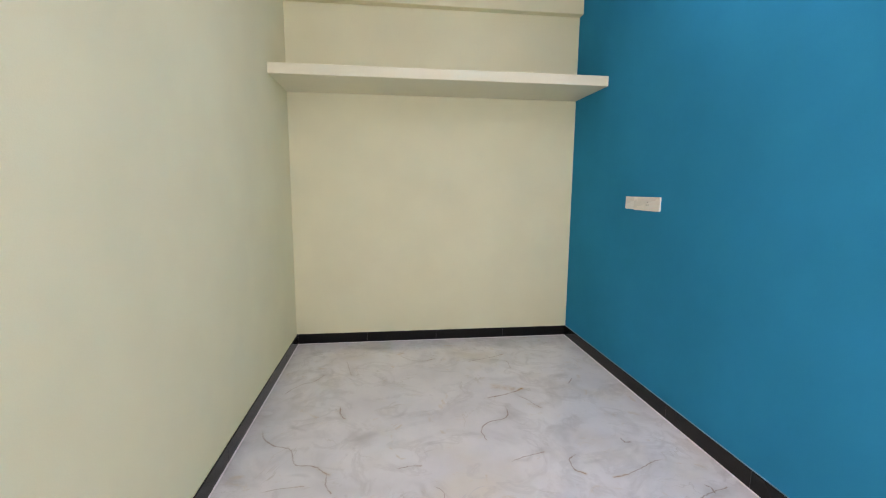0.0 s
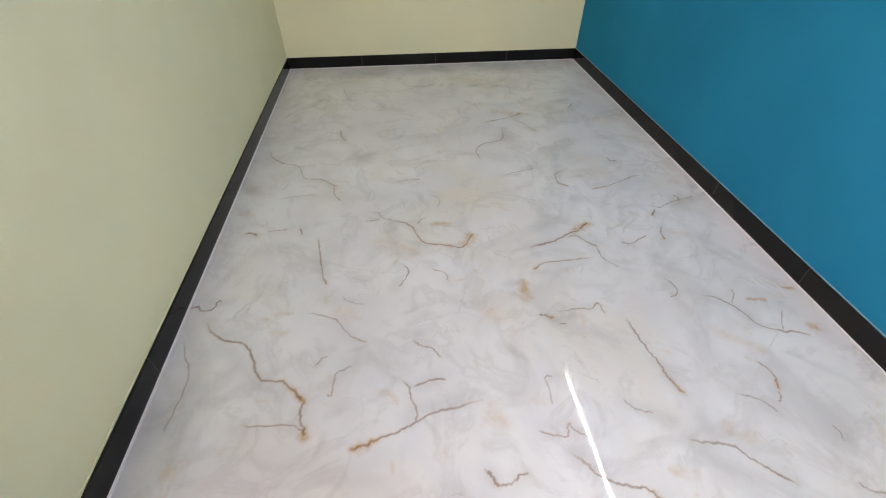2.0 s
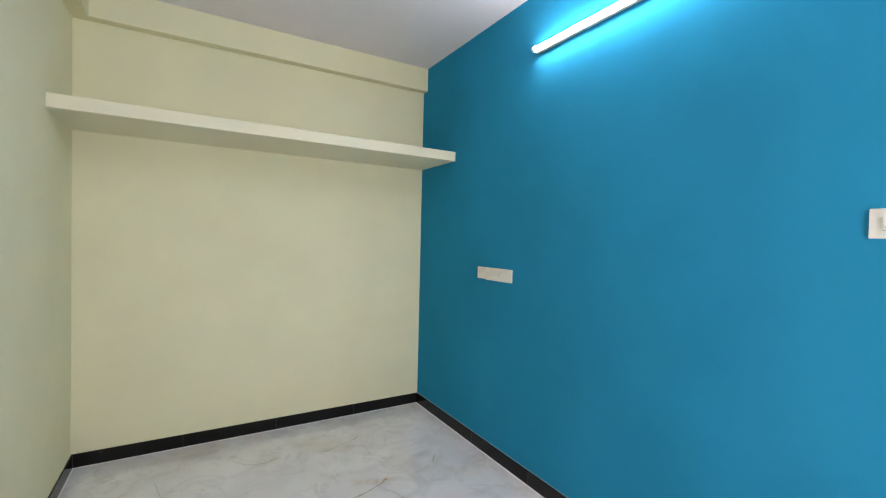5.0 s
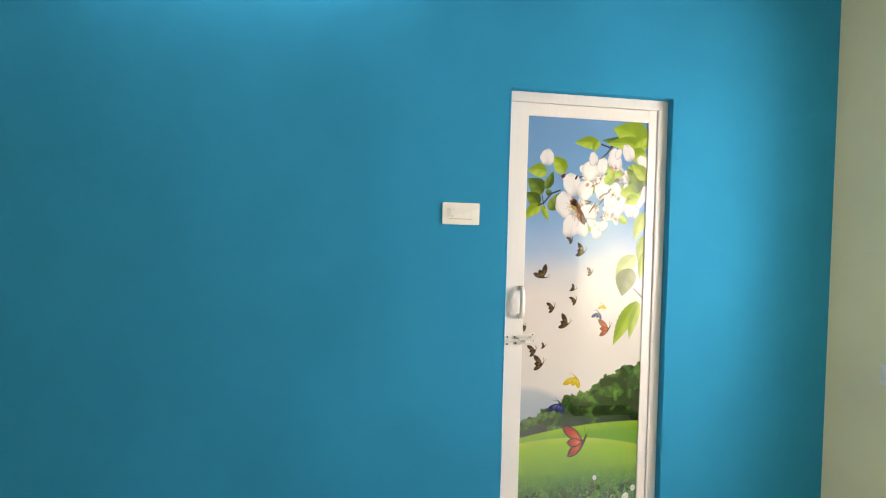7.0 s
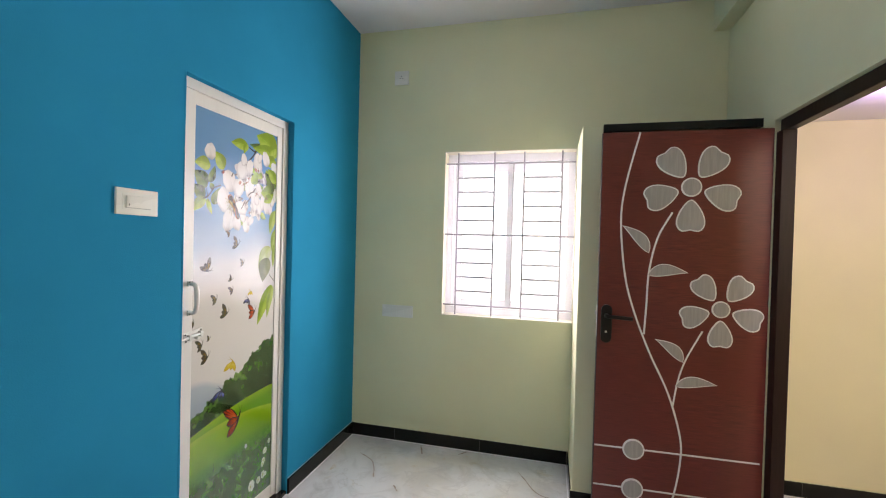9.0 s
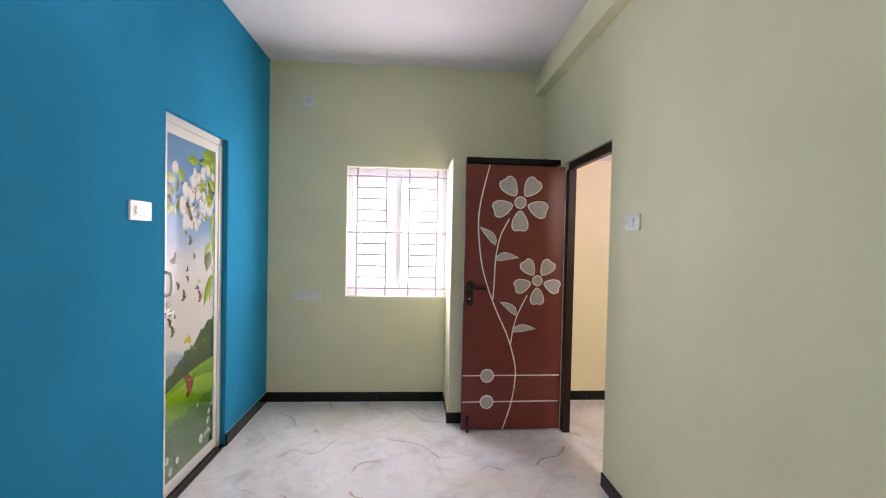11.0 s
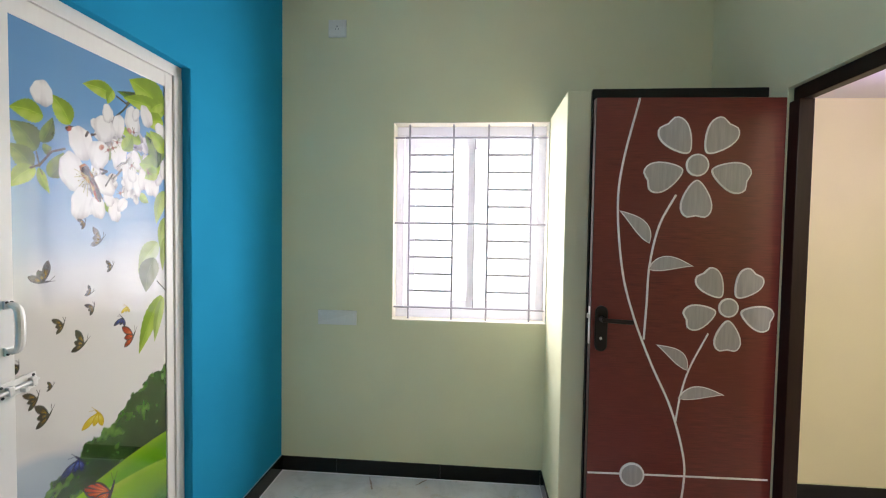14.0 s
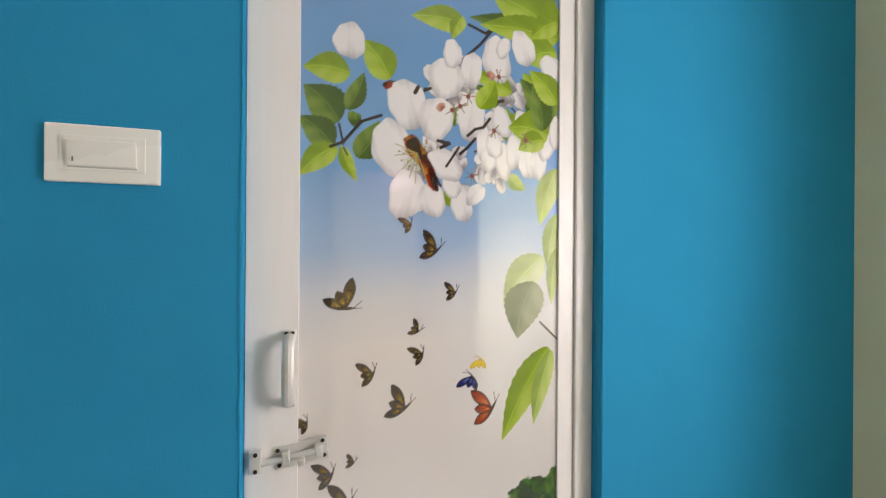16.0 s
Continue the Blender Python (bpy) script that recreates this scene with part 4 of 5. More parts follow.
part("keyhole", rod(bmesh.new(), (0.737, 0.009, 1.005), (0.737, 0.0125, 1.005), 0.006), STEEL, lever)
latch_plate = box_part("latch_plate", (LW + 0.0022, LW + 0.0045, -0.028, -0.006, 0.975, 1.135), STEEL, leaf_door, "worn steel latch plate on the edge", 0.001)
box_part("latch_bolt", (LW + 0.0045, LW + 0.013, -0.024, -0.011, 1.085, 1.105), STEEL, latch_plate, "", 0.002)
stop = box_part("door_stopper", (0.722, 0.748, 0.0, 0.012, 0.062, 0.120), BRONZE, leaf_door, "dark folding door stopper", 0.003)
part("stopper_leg", rod(bmesh.new(), (0.735, 0.016, 0.110), (0.735, 0.020, 0.022), 0.007), BRONZE, stop)
part("stopper_foot", rod(bmesh.new(), (0.735, 0.020, 0.024), (0.735, 0.020, 0.001), 0.011), RUBBER, stop)
for z in (0.22, 1.0, 1.80):
    part("hinge", rod(bmesh.new(), (-0.006, -0.006, z), (-0.006, -0.006, z + 0.10), 0.007), BRONZE, leaf_door)

# ---- narrow bathroom door with its printed picture ----
bd = tagged(empty("bathroom_door"), "closed white plastic door with glossy meadow and butterfly print", "door")
FF = 0.040
for d, nm in (((FF + 0.02, 0.1, BATH1 - 0.043, BATH1, 0.0, BATHZ - 0.043), "frame_jamb"), ((FF - 0.006, 0.1, BATH0, BATH0 + 0.045, 0.0, BATHZ - 0.043), "frame_jamb"), ((FF - 0.002, 0.1, BATH0, BATH1, BATHZ - 0.0425, BATHZ), "frame_head")):
    box_part(nm, d, PVC, bd, bevel=0.005 if d[0] < FF - 0.004 else 0.0012)
L0, L1, LZ0, LZ1 = 0.8535, 1.4928, 0.026, BATHZ - 0.045
P0, P1, PZ0, PZ1 = 0.892, 1.443, 0.092, 1.980
box_part("stile", (FF + 0.0005, 0.0598, P1, BATH1 - 0.0008, LZ0, LZ1), PVC, bd, bevel=0.001)
box_part("stile", (FF + 0.002, 0.075, L0, P0, LZ0, LZ1), PVC, bd, bevel=0.001)
box_part("top_rail", (FF + 0.003, 0.075, P0, P1, PZ1, LZ1), PVC, bd, bevel=0.002)
box_part("bottom_rail", (FF + 0.003, 0.075, P0, P1, LZ0, PZ0), PVC, bd, bevel=0.002)
structure(box_part("threshold", (0.002, 0.118, BATH0 + 0.001, BATH1 - 0.001, 0.001, 0.020), GRANITE, bevel=0.003), "dark granite threshold under the narrow door", "threshold")

# artwork: u runs across the panel from the handle side, z upwards
cell = 0.002
pu = np.linspace(0, P1 - P0, int((P1 - P0) / cell) + 1)
pz = np.linspace(PZ0, PZ1, int((PZ1 - PZ0) / cell) + 1)
U, Z = np.meshgrid(pu, pz)
art_rng = np.random.default_rng(11)


def field(scale, seed):
    """Smooth random field, 0 to 1, over the panel; scale: turns in radians a metre."""
    r = np.random.default_rng(seed)
    out, weight = np.zeros_like(U), 0.0
    for octave in range(3):
        k = scale / 4.5 * 2 ** octave
        g = r.random((int(k * 2.1) + 3, int(k * 0.7) + 3))
        a, b = (Z - PZ0) * k, U * k
        i, j = a.astype(int), b.astype(int)
        fa, fb = a - i, b - j
        fa, fb = fa * fa * (3 - 2 * fa), fb * fb * (3 - 2 * fb)
        out += 0.6 ** octave * ((g[i, j] * (1 - fb) + g[i, j + 1] * fb) * (1 - fa) + (g[i + 1, j] * (1 - fb) + g[i + 1, j + 1] * fb) * fa)
        weight += 0.6 ** octave
    return np.clip((out / weight - 0.5) * 1.7 + 0.5, 0, 1)


def col(r, g, b):
    """From display values, 0 to 255, to the print's ink."""
    v = np.array((r, g, b)) / 255
    return np.where(v < 0.04045, v / 12.92, ((v + 0.055) / 1.055) ** 2.4)


def blend(mask, c):
    global art
    art = art * (1 - mask[..., None]) + mask[..., None] * c


def steps(v, *stops):
    """A colour ramp along v through (value, colour) stops."""
    xs = [s[0] for s in stops]
    return np.stack([np.interp(v, xs, [s[1][k] for s in stops]) for k in range(3)], -1)


art = steps(Z + 0.03 * (field(9, 1) - 0.5), (0.70, col(205, 210, 214)), (0.80, col(240, 234, 228)), (1.20, col(240, 232, 226)), (1.30, col(224, 224, 228)), (1.40, col(172, 198, 230)), (1.56, col(122, 172, 222)), (1.75, col(104, 160, 214)), (1.98, col(92, 150, 205)))
blend(0.35 * field(6, 2) * np.clip((Z - 1.25) * 3, 0, 1), col(178, 205, 235))
blend(np.clip(1.15 - np.hypot((U - 0.47) / 0.22, (Z - 1.22) / 0.22), 0, 1) * 0.8, col(246, 244, 242))
# far blue ridge, wood, hills, meadow
ridge = 0.815 - 0.25 * U + 0.012 * np.sin(U * 21)
blend(np.clip((ridge - Z) / 0.03, 0, 1) * 0.75, steps(Z, (0.6, col(150, 168, 180)), (0.82, col(185, 198, 212))))
wood_top = 0.655 + 0.43 * U + 0.13 * U * U + 0.008 * np.sin(U * 70) + 0.030 * (field(150, 5) - 0.5) + 0.03 * (field(60, 6) - 0.5)
tone = np.clip(0.55 * field(170, 7) + 0.45 * field(80, 8) + (Z - wood_top) * 2.2, 0, 1)
blend(np.clip((wood_top - Z) / 0.006, 0, 1), steps(tone, (0, col(30, 50, 22)), (0.45, col(66, 100, 44)), (0.8, col(112, 148, 66)), (1, col(160, 186, 100))))
h1 = 0.583 + 0.24 * U - 0.22 * U * U
blend(np.clip((h1 - Z) / 0.004, 0, 1), steps(h1 - Z + 0.02 * field(30, 9), (0, col(160, 196, 40)), (0.06, col(112, 170, 20)), (0.2, col(84, 148, 14))))
h2 = 0.560 + 0.17 * U - 0.37 * U * U
blend(np.clip((h2 - Z) / 0.005, 0, 1), steps(h2 - Z + 0.03 * field(25, 10), (0, col(186, 208, 60)), (0.05, col(150, 194, 30)), (0.18, col(104, 162, 24)), (0.30, col(70, 126, 26))))
grass = np.clip((0.42 + 0.03 * field(40, 12) + 0.06 * (U - 0.27) - Z) / 0.12, 0, 1)
blades = 0.5 * field(520, 13) + 0.5 * field(120, 14)
blend(grass, steps(blades, (0, col(22, 56, 18)), (0.45, col(48, 98, 30)), (0.8, col(84, 142, 46)), (1, col(138, 180, 88))))

LEAF, LEAF_D = (col(152, 184, 44), col(196, 214, 92)), (col(84, 114, 40), col(134, 160, 66))
LEAF_P, LEAF_F, LEAF_G = (col(176, 202, 96), col(214, 226, 140)), (col(196, 214, 140), col(222, 230, 190)), (col(132, 142, 106), col(176, 180, 148))
PETAL = (col(250, 246, 244), col(186, 178, 182))
BEE_Y, BEE_R, BEE_D, BEE_P = (col(200, 140, 50), col(150, 80, 30)), (col(160, 50, 24), col(84, 24, 16)), (col(60, 34, 20), col(40, 20, 14)), (col(214, 160, 140), col(180, 110, 96))
TWIG, STAMEN = col(58, 40, 36), col(190, 176, 110)
FLY_K = (col(50, 40, 36), col(92, 76, 52), col(226, 186, 66))
FLY_B, FLY_Y, FLY_R = (col(30, 28, 66), col(44, 56, 150), col(170, 190, 230)), (col(206, 172, 30), col(240, 214, 50), col(250, 236, 140)), (col(70, 26, 18), col(240, 88, 36), col(255, 146, 70))


def local(u0, z0, u1, z1):
    """Along (0 to 1) and across (metres) a line on the panel."""
    d = np.array((u1 - u0, z1 - z0))
    L = max(1e-6, np.hypot(*d))
    return ((U - u0) * d[0] + (Z - z0) * d[1]) / L / L, (-(U - u0) * d[1] + (Z - z0) * d[0]) / L, L


def leaf(u0, z0, u1, z1, w, inks):
    """A pointed leaf from its base to its tip, paler along the midrib and veins."""
    t, s, L = local(u0, z0, u1, z1)
    tt = np.clip(t, 0, 1)
    s = s + 0.12 * w * np.sin(math.pi * tt)
    half = 0.60 * w * np.sin(math.pi * tt ** 0.80) ** 0.75 * (1 - tt) ** 0.18 * (1 + 0.03 * np.sin(tt * 60))
    mask = np.clip((half - abs(s)) / 0.0016 + 0.5, 0, 1) * ((t > 0) & (t < 1))
    shade = np.clip(0.42 + 0.32 * np.tanh(s / w * 9) + 0.25 * s / w + 0.09 * np.sin((tt * 7 - abs(s) / w * 3) * 2.2), 0, 1)
    shade = np.maximum(shade, 0.8 * np.exp(-(s / 0.0018) ** 2))
    blend(mask, steps(shade, (0, inks[0] * 0.72), (0.5, inks[0]), (1, inks[1])))


def petal(u0, z0, u1, z1, w, inks):
    """A rounded petal: dusky at its base, a thin shaded margin over what lies behind, faint ribs, soft folds."""
    t, s, L = local(u0, z0, u1, z1)
    tt = np.clip(t, -0.05, 1.05)
    wave = 1 + 0.07 * np.sin(tt * 11 + u0 * 90) * np.sign(s)
    half = 0.5 * w * wave * np.clip(np.sin(math.pi * np.clip(tt * 0.82 + 0.14, 0, 1)), 0, 1) ** 0.6
    ends = np.clip((t + 0.02) * L / 0.002, 0, 1) * np.clip((1.0 - t) * L / 0.002, 0, 1)
    blend(np.clip((half + 0.004 - abs(s)) / 0.006, 0, 1) * ends * 0.28, inks[1] * 0.55)
    mask = np.clip((half - abs(s)) / 0.0018 + 0.5, 0, 1) * ends
    fold = 0.22 * np.sin(s / w * 7 + u0 * 40) * (1 - 0.5 * tt)
    ribs = 0.05 * np.sin(s / w * 34)
    edge = np.clip(abs(s) / np.maximum(half, 1e-4) - 0.8, 0, 1) * 1.6
    shade = np.clip(0.25 + 0.75 * tt + fold + ribs - edge, 0, 1)
    blend(mask, steps(shade, (0, inks[1] * 0.8), (0.35, inks[1]), (0.75, inks[0]), (1, inks[0])))


def round_petal(uc, zc, ru, rz, tilt):
    """A broad blossom petal seen nearly face on: wavy oval outline, pale grey folds, faint speckle."""
    a, ru, rz = radians(tilt), ru * 1.28, rz * 1.22
    x, y = (U - uc) * math.cos(a) + (Z - zc) * math.sin(a), -(U - uc) * math.sin(a) + (Z - zc) * math.cos(a)
    ang = np.arctan2(y / rz, x / ru)
    r = np.hypot(x / ru, y / rz) * (1 + 0.05 * np.sin(3 * ang + uc * 80) + 0.03 * np.sin(7 * ang + zc * 60))
    soft = 0.0016 / min(ru, rz)
    blend(np.clip((1.06 - r) / (soft * 3), 0, 1) * 0.30, PETAL[1] * 0.5)
    shade = np.clip(1.02 - 0.30 * np.clip(r - 0.55, 0, 1) + 0.10 * np.sin(x / ru * 4 + uc * 50) * (1 - r * 0.5) - 0.14 * (y / rz < 0) * abs(y / rz) + 0.015 * np.sin(x / ru * 17), 0, 1)
    blend(np.clip((1 - r) / soft + 0.5, 0, 1), steps(shade, (0, PETAL[1] * 0.6), (0.7, PETAL[1]), (0.95, PETAL[0]), (1, PETAL[0])))


def stroke(pts, w, ink):
    for a, b in zip(pts, pts[1:]):
        d, _ = segment_distance(U, Z, np.array(a, float), np.array(b, float))
        blend(np.clip((w / 2 - d) / 0.0014 + 0.5, 0, 1), ink)


def butterfly(u0, z0, span, ang, inks):
    """Seen half from the side: a long fore wing and a shorter hind wing raised from a slim body, with dark margins."""
    a, size = radians(ang), span * 1.25
    x = ((U - u0) * math.cos(a) + (Z - z0) * math.sin(a)) / size
    y = (-(U - u0) * math.sin(a) + (Z - z0) * math.cos(a)) / size
    for tilt, length, width in ((2.9, 0.62, 0.13), (1.55, 0.80, 0.15), (2.2, 0.50, 0.14)):
        ct, st = math.cos(tilt), math.sin(tilt)
        px, py = x - 0.08, y + 0.16
        t, q = (px * ct + py * st) / length, -px * st + py * ct
        tt = np.clip(t, 0, 1)
        half = width * np.sin(math.pi * tt ** 1.25) ** 0.7
        edge = (half - abs(q)) * size * ((t > 0) & (t < 1)) - 0.02 * ((t <= 0) | (t >= 1))
        blend(np.clip(edge / 0.0014 + 0.4, 0, 1), inks[0])
        ribs = np.clip(0.7 + 0.6 * np.sin(q / width * 9 / np.maximum(tt, 0.25)), 0, 1)
        blend(np.clip((edge - 0.028 * size) / 0.002, 0, 1) * ribs * np.clip(1.35 - tt, 0, 1) * 0.95, inks[1])
        blend(np.clip((edge - 0.06 * size) / 0.002, 0, 1) * ribs * np.clip(0.62 - tt, 0, 1) * 2, inks[2])
    e = np.hypot((x - 0.06) / 0.26, (y + 0.17 - 0.2 * x) / 0.04)
    blend(np.clip((1 - e) * size * 0.04 / 0.001 + 0.3, 0, 1), inks[0])
    for lean in (0.1, 0.45):
        tip = (u0 + size * (0.48 * math.cos(a + lean) + 0.12 * math.sin(a)), z0 + size * (0.48 * math.sin(a + lean) - 0.12 * math.cos(a)))
        stroke([(u0 + size * (0.26 * math.cos(a) + 0.12 * math.sin(a)), z0 + size * (0.26 * math.sin(a) - 0.12 * math.cos(a))), tip], 0.0014, inks[0])


def daisy(u0, z0, r):
    stroke([(u0, z0), (u0 + 0.006, z0 - 0.07)], 0.002, col(120, 160, 70))
    for k in range(7):
        a = 2 * math.pi * k / 7 + u0 * 30
        petal(u0, z0, u0 + r * 0.8 * math.cos(a), z0 + r * math.sin(a), r * 0.75, (col(236, 242, 232), col(206, 216, 200)))
    blend(np.clip((r * 0.28 - np.hypot(U - u0, Z - z0)) / 0.0016, 0, 1), col(206, 206, 140))


def cluster(u0, z0, r, count, seed):
    """A loose mass of small petals, twigs and buds behind the large blossoms."""
    g = np.random.default_rng(seed)
    for _ in range(count // 3):
        a = g.uniform(0, 2 * math.pi)
        stroke([(u0 + g.normal(0, r * 0.3), z0 + g.normal(0, r * 0.3)), (u0 + r * math.cos(a), z0 + r * math.sin(a))], 0.004, TWIG)
    for k in range(count):
        a, d = g.uniform(0, 2 * math.pi), r * math.sqrt(g.uniform(0.02, 1))
        x, y, turn = u0 + d * math.cos(a), z0 + d * math.sin(a), a + g.normal(0, 0.6)
        if k % 7 == 6:
            leaf(x, y, x + 0.05 * math.cos(turn), y + 0.05 * math.sin(turn), 0.03, LEAF_D if k % 2 else LEAF)
        else:
            L = g.uniform(0.028, 0.05)
            tone = g.uniform(0.72, 1.0)
            petal(x, y, x + L * math.cos(turn), y + L * math.sin(turn), L * g.uniform(0.6, 0.85), (PETAL[0] * tone, PETAL[1] * tone * 0.85))


cluster(0.47, 1.70, 0.065, 34, 21)
cluster(0.40, 1.60, 0.05, 20, 22)
cluster(0.29, 1.72, 0.05, 18, 23)
cluster(0.27, 1.55, 0.06, 18, 24)
leaf(0.545, 1.874, 0.336, 1.891, 0.05, LEAF_D)
stroke([(0.433, 1.926), (0.4, 1.884), (0.362, 1.836), (0.318, 1.794), (0.275, 1.741), (0.227, 1.718)], 0.006, TWIG)
stroke([(0.336, 1.874), (0.374, 1.861), (0.427, 1.906)], 0.006, TWIG)
leaf(0.33, 1.873, 0.212, 1.874, 0.05, LEAF)
leaf(0.552, 1.876, 0.387, 1.948, 0.12, LEAF)
leaf(0.545, 1.874, 0.361, 1.878, 0.06, LEAF)
leaf(0.323, 1.889, 0.299, 1.838, 0.03, LEAF)
leaf(0.539, 1.804, 0.461, 1.856, 0.05, LEAF_D)
leaf(0.545, 1.843, 0.468, 1.813, 0.07, LEAF)
leaf(0.511, 1.718, 0.462, 1.788, 0.05, LEAF)
leaf(0.518, 1.694, 0.455, 1.775, 0.045, LEAF_D)
leaf(0.546, 1.747, 0.511, 1.662, 0.04, LEAF_D)
leaf(0.091, 1.742, 0.004, 1.744, 0.055, LEAF)
leaf(0.071, 1.646, 0.005, 1.71, 0.07, LEAF_D)
leaf(0.169, 1.74, 0.113, 1.811, 0.06, LEAF)
leaf(0.086, 1.67, 0.118, 1.747, 0.035, LEAF_D)
leaf(0.087, 1.653, 0.114, 1.661, 0.03, LEAF_D)
leaf(0.06, 1.596, -0.004, 1.65, 0.055, LEAF_D)
leaf(0.066, 1.599, -0.003, 1.538, 0.045, LEAF)
leaf(0.106, 1.578, 0.149, 1.654, 0.05, LEAF_D)
leaf(0.076, 1.598, 0.106, 1.531, 0.025, LEAF)
stroke([(0.055, 1.596), (0.079, 1.607), (0.114, 1.65), (0.152, 1.665)], 0.006, TWIG)
stroke([(0.079, 1.603), (0.071, 1.641)], 0.004, TWIG)
stroke([(0.08, 1.596), (0.087, 1.582)], 0.003, TWIG)
stroke([(0.169, 1.735), (0.198, 1.732), (0.221, 1.718)], 0.005, TWIG)
leaf(0.435, 1.741, 0.343, 1.773, 0.045, LEAF)
leaf(0.402, 1.707, 0.35, 1.75, 0.03, LEAF_D)
leaf(0.533, 1.657, 0.402, 1.677, 0.06, LEAF)
leaf(0.484, 1.628, 0.436, 1.637, 0.04, LEAF)
stroke([(0.547, 1.665), (0.504, 1.642), (0.483, 1.647)], 0.005, TWIG)
stroke([(0.337, 1.701), (0.376, 1.711), (0.415, 1.721)], 0.007, TWIG)
leaf(0.545, 1.913, 0.482, 1.865, 0.05, LEAF)
leaf(0.469, 1.72, 0.547, 1.69, 0.045, LEAF_D)
round_petal(0.09, 1.805, 0.024, 0.029, 0)
round_petal(0.287, 1.754, 0.03, 0.034, 0)
round_petal(0.3, 1.807, 0.016, 0.025, 0)
round_petal(0.343, 1.779, 0.018, 0.031, -5)
round_petal(0.343, 1.682, 0.024, 0.044, -8)
round_petal(0.4, 1.807, 0.025, 0.041, 8)
round_petal(0.415, 1.835, 0.012, 0.02, -20)
round_petal(0.463, 1.841, 0.021, 0.032, 20)
round_petal(0.535, 1.8, 0.022, 0.03, 30)
round_petal(0.371, 1.626, 0.013, 0.032, 0)
round_petal(0.385, 1.6, 0.014, 0.03, -10)
round_petal(0.322, 1.495, 0.018, 0.032, 10)
round_petal(0.353, 1.516, 0.014, 0.022, -40)
round_petal(0.3, 1.53, 0.015, 0.02, 30)
round_petal(0.413, 1.675, 0.017, 0.028, 20)
round_petal(0.417, 1.59, 0.015, 0.033, 5)
round_petal(0.442, 1.613, 0.015, 0.031, -5)
round_petal(0.395, 1.625, 0.015, 0.025, 10)
round_petal(0.474, 1.59, 0.016, 0.028, 10)
round_petal(0.502, 1.59, 0.016, 0.028, -5)
round_petal(0.47, 1.67, 0.018, 0.03, 30)
round_petal(0.52, 1.63, 0.016, 0.026, -10)
round_petal(0.545, 1.66, 0.014, 0.03, 0)
round_petal(0.205, 1.693, 0.031, 0.042, 15)
round_petal(0.266, 1.669, 0.029, 0.038, -15)
round_petal(0.177, 1.599, 0.032, 0.05, 20)
round_petal(0.205, 1.51, 0.029, 0.042, -15)
round_petal(0.258, 1.502, 0.022, 0.03, 15)
round_petal(0.285, 1.575, 0.024, 0.034, 60)
leaf(0.525, 1.655, 0.428, 1.665, 0.075, LEAF)
leaf(0.515, 1.645, 0.452, 1.618, 0.045, LEAF)
leaf(0.512, 1.665, 0.488, 1.775, 0.05, LEAF_D)
leaf(0.548, 1.728, 0.478, 1.795, 0.055, LEAF)
leaf(0.36, 1.70, 0.395, 1.765, 0.045, LEAF)
for k in range(26):
    a, d = art_rng.uniform(0, 2 * math.pi), art_rng.uniform(0.018, 0.042)
    tip = (0.222 + d * math.cos(a), 1.588 + d * math.sin(a))
    stroke([(0.222 + 0.3 * d * math.cos(a), 1.588 + 0.3 * d * math.sin(a)), tip], 0.0014, col(206, 204, 170))
    blend(np.clip((0.0026 - np.hypot(U - tip[0], Z - tip[1])) / 0.0014, 0, 1), col(150, 132, 70))
for u0, z0 in ((0.318, 1.700), (0.335, 1.722), (0.300, 1.690), (0.405, 1.772), (0.470, 1.640), (0.345, 1.555), (0.395, 1.655)):
    for k in range(7):
        a = art_rng.uniform(0, 2 * math.pi)
        stroke([(u0, z0), (u0 + 0.016 * math.cos(a), z0 + 0.016 * math.sin(a))], 0.0018, col(176, 120, 104) if k % 2 else col(120, 128, 70))
    blend(np.clip((0.006 - np.hypot(U - u0, Z - z0)) / 0.002, 0, 1), col(150, 84, 72))
stroke([(0.335, 1.64), (0.352, 1.655), (0.37, 1.66), (0.385, 1.68)], 0.006, TWIG)
stroke([(0.318, 1.60), (0.335, 1.615), (0.352, 1.635)], 0.006, TWIG)
stroke([(0.27, 1.624), (0.294, 1.62), (0.276, 1.61)], 0.007, TWIG)
stroke([(0.288, 1.572), (0.315, 1.613)], 0.005, TWIG)
stroke([(0.221, 1.718), (0.227, 1.73)], 0.008, TWIG)
petal(0.206, 1.628, 0.242, 1.572, 0.034, BEE_Y)
petal(0.212, 1.624, 0.224, 1.600, 0.026, BEE_D)
petal(0.236, 1.592, 0.266, 1.520, 0.026, BEE_R)
petal(0.256, 1.560, 0.269, 1.518, 0.014, BEE_D)
petal(0.222, 1.614, 0.234, 1.581, 0.014, BEE_D)
petal(0.238, 1.575, 0.246, 1.552, 0.012, BEE_Y)
petal(0.161, 1.734, 0.169, 1.72, 0.02, BEE_R)
petal(0.281, 1.689, 0.269, 1.7, 0.02, BEE_P)
petal(0.382, 1.766, 0.391, 1.781, 0.02, BEE_P)
stroke([(0.226, 1.595), (0.181, 1.588)], 0.002, STAMEN)
stroke([(0.226, 1.595), (0.195, 1.561)], 0.002, STAMEN)
stroke([(0.226, 1.595), (0.21, 1.545)], 0.002, STAMEN)
stroke([(0.226, 1.595), (0.222, 1.534)], 0.002, STAMEN)
stroke([(0.226, 1.595), (0.181, 1.611)], 0.002, STAMEN)
stroke([(0.226, 1.595), (0.195, 1.601)], 0.002, STAMEN)
stroke([(0.226, 1.595), (0.25, 1.529)], 0.002, STAMEN)
leaf(0.548, 1.582, 0.506, 1.454, 0.05, LEAF_P)
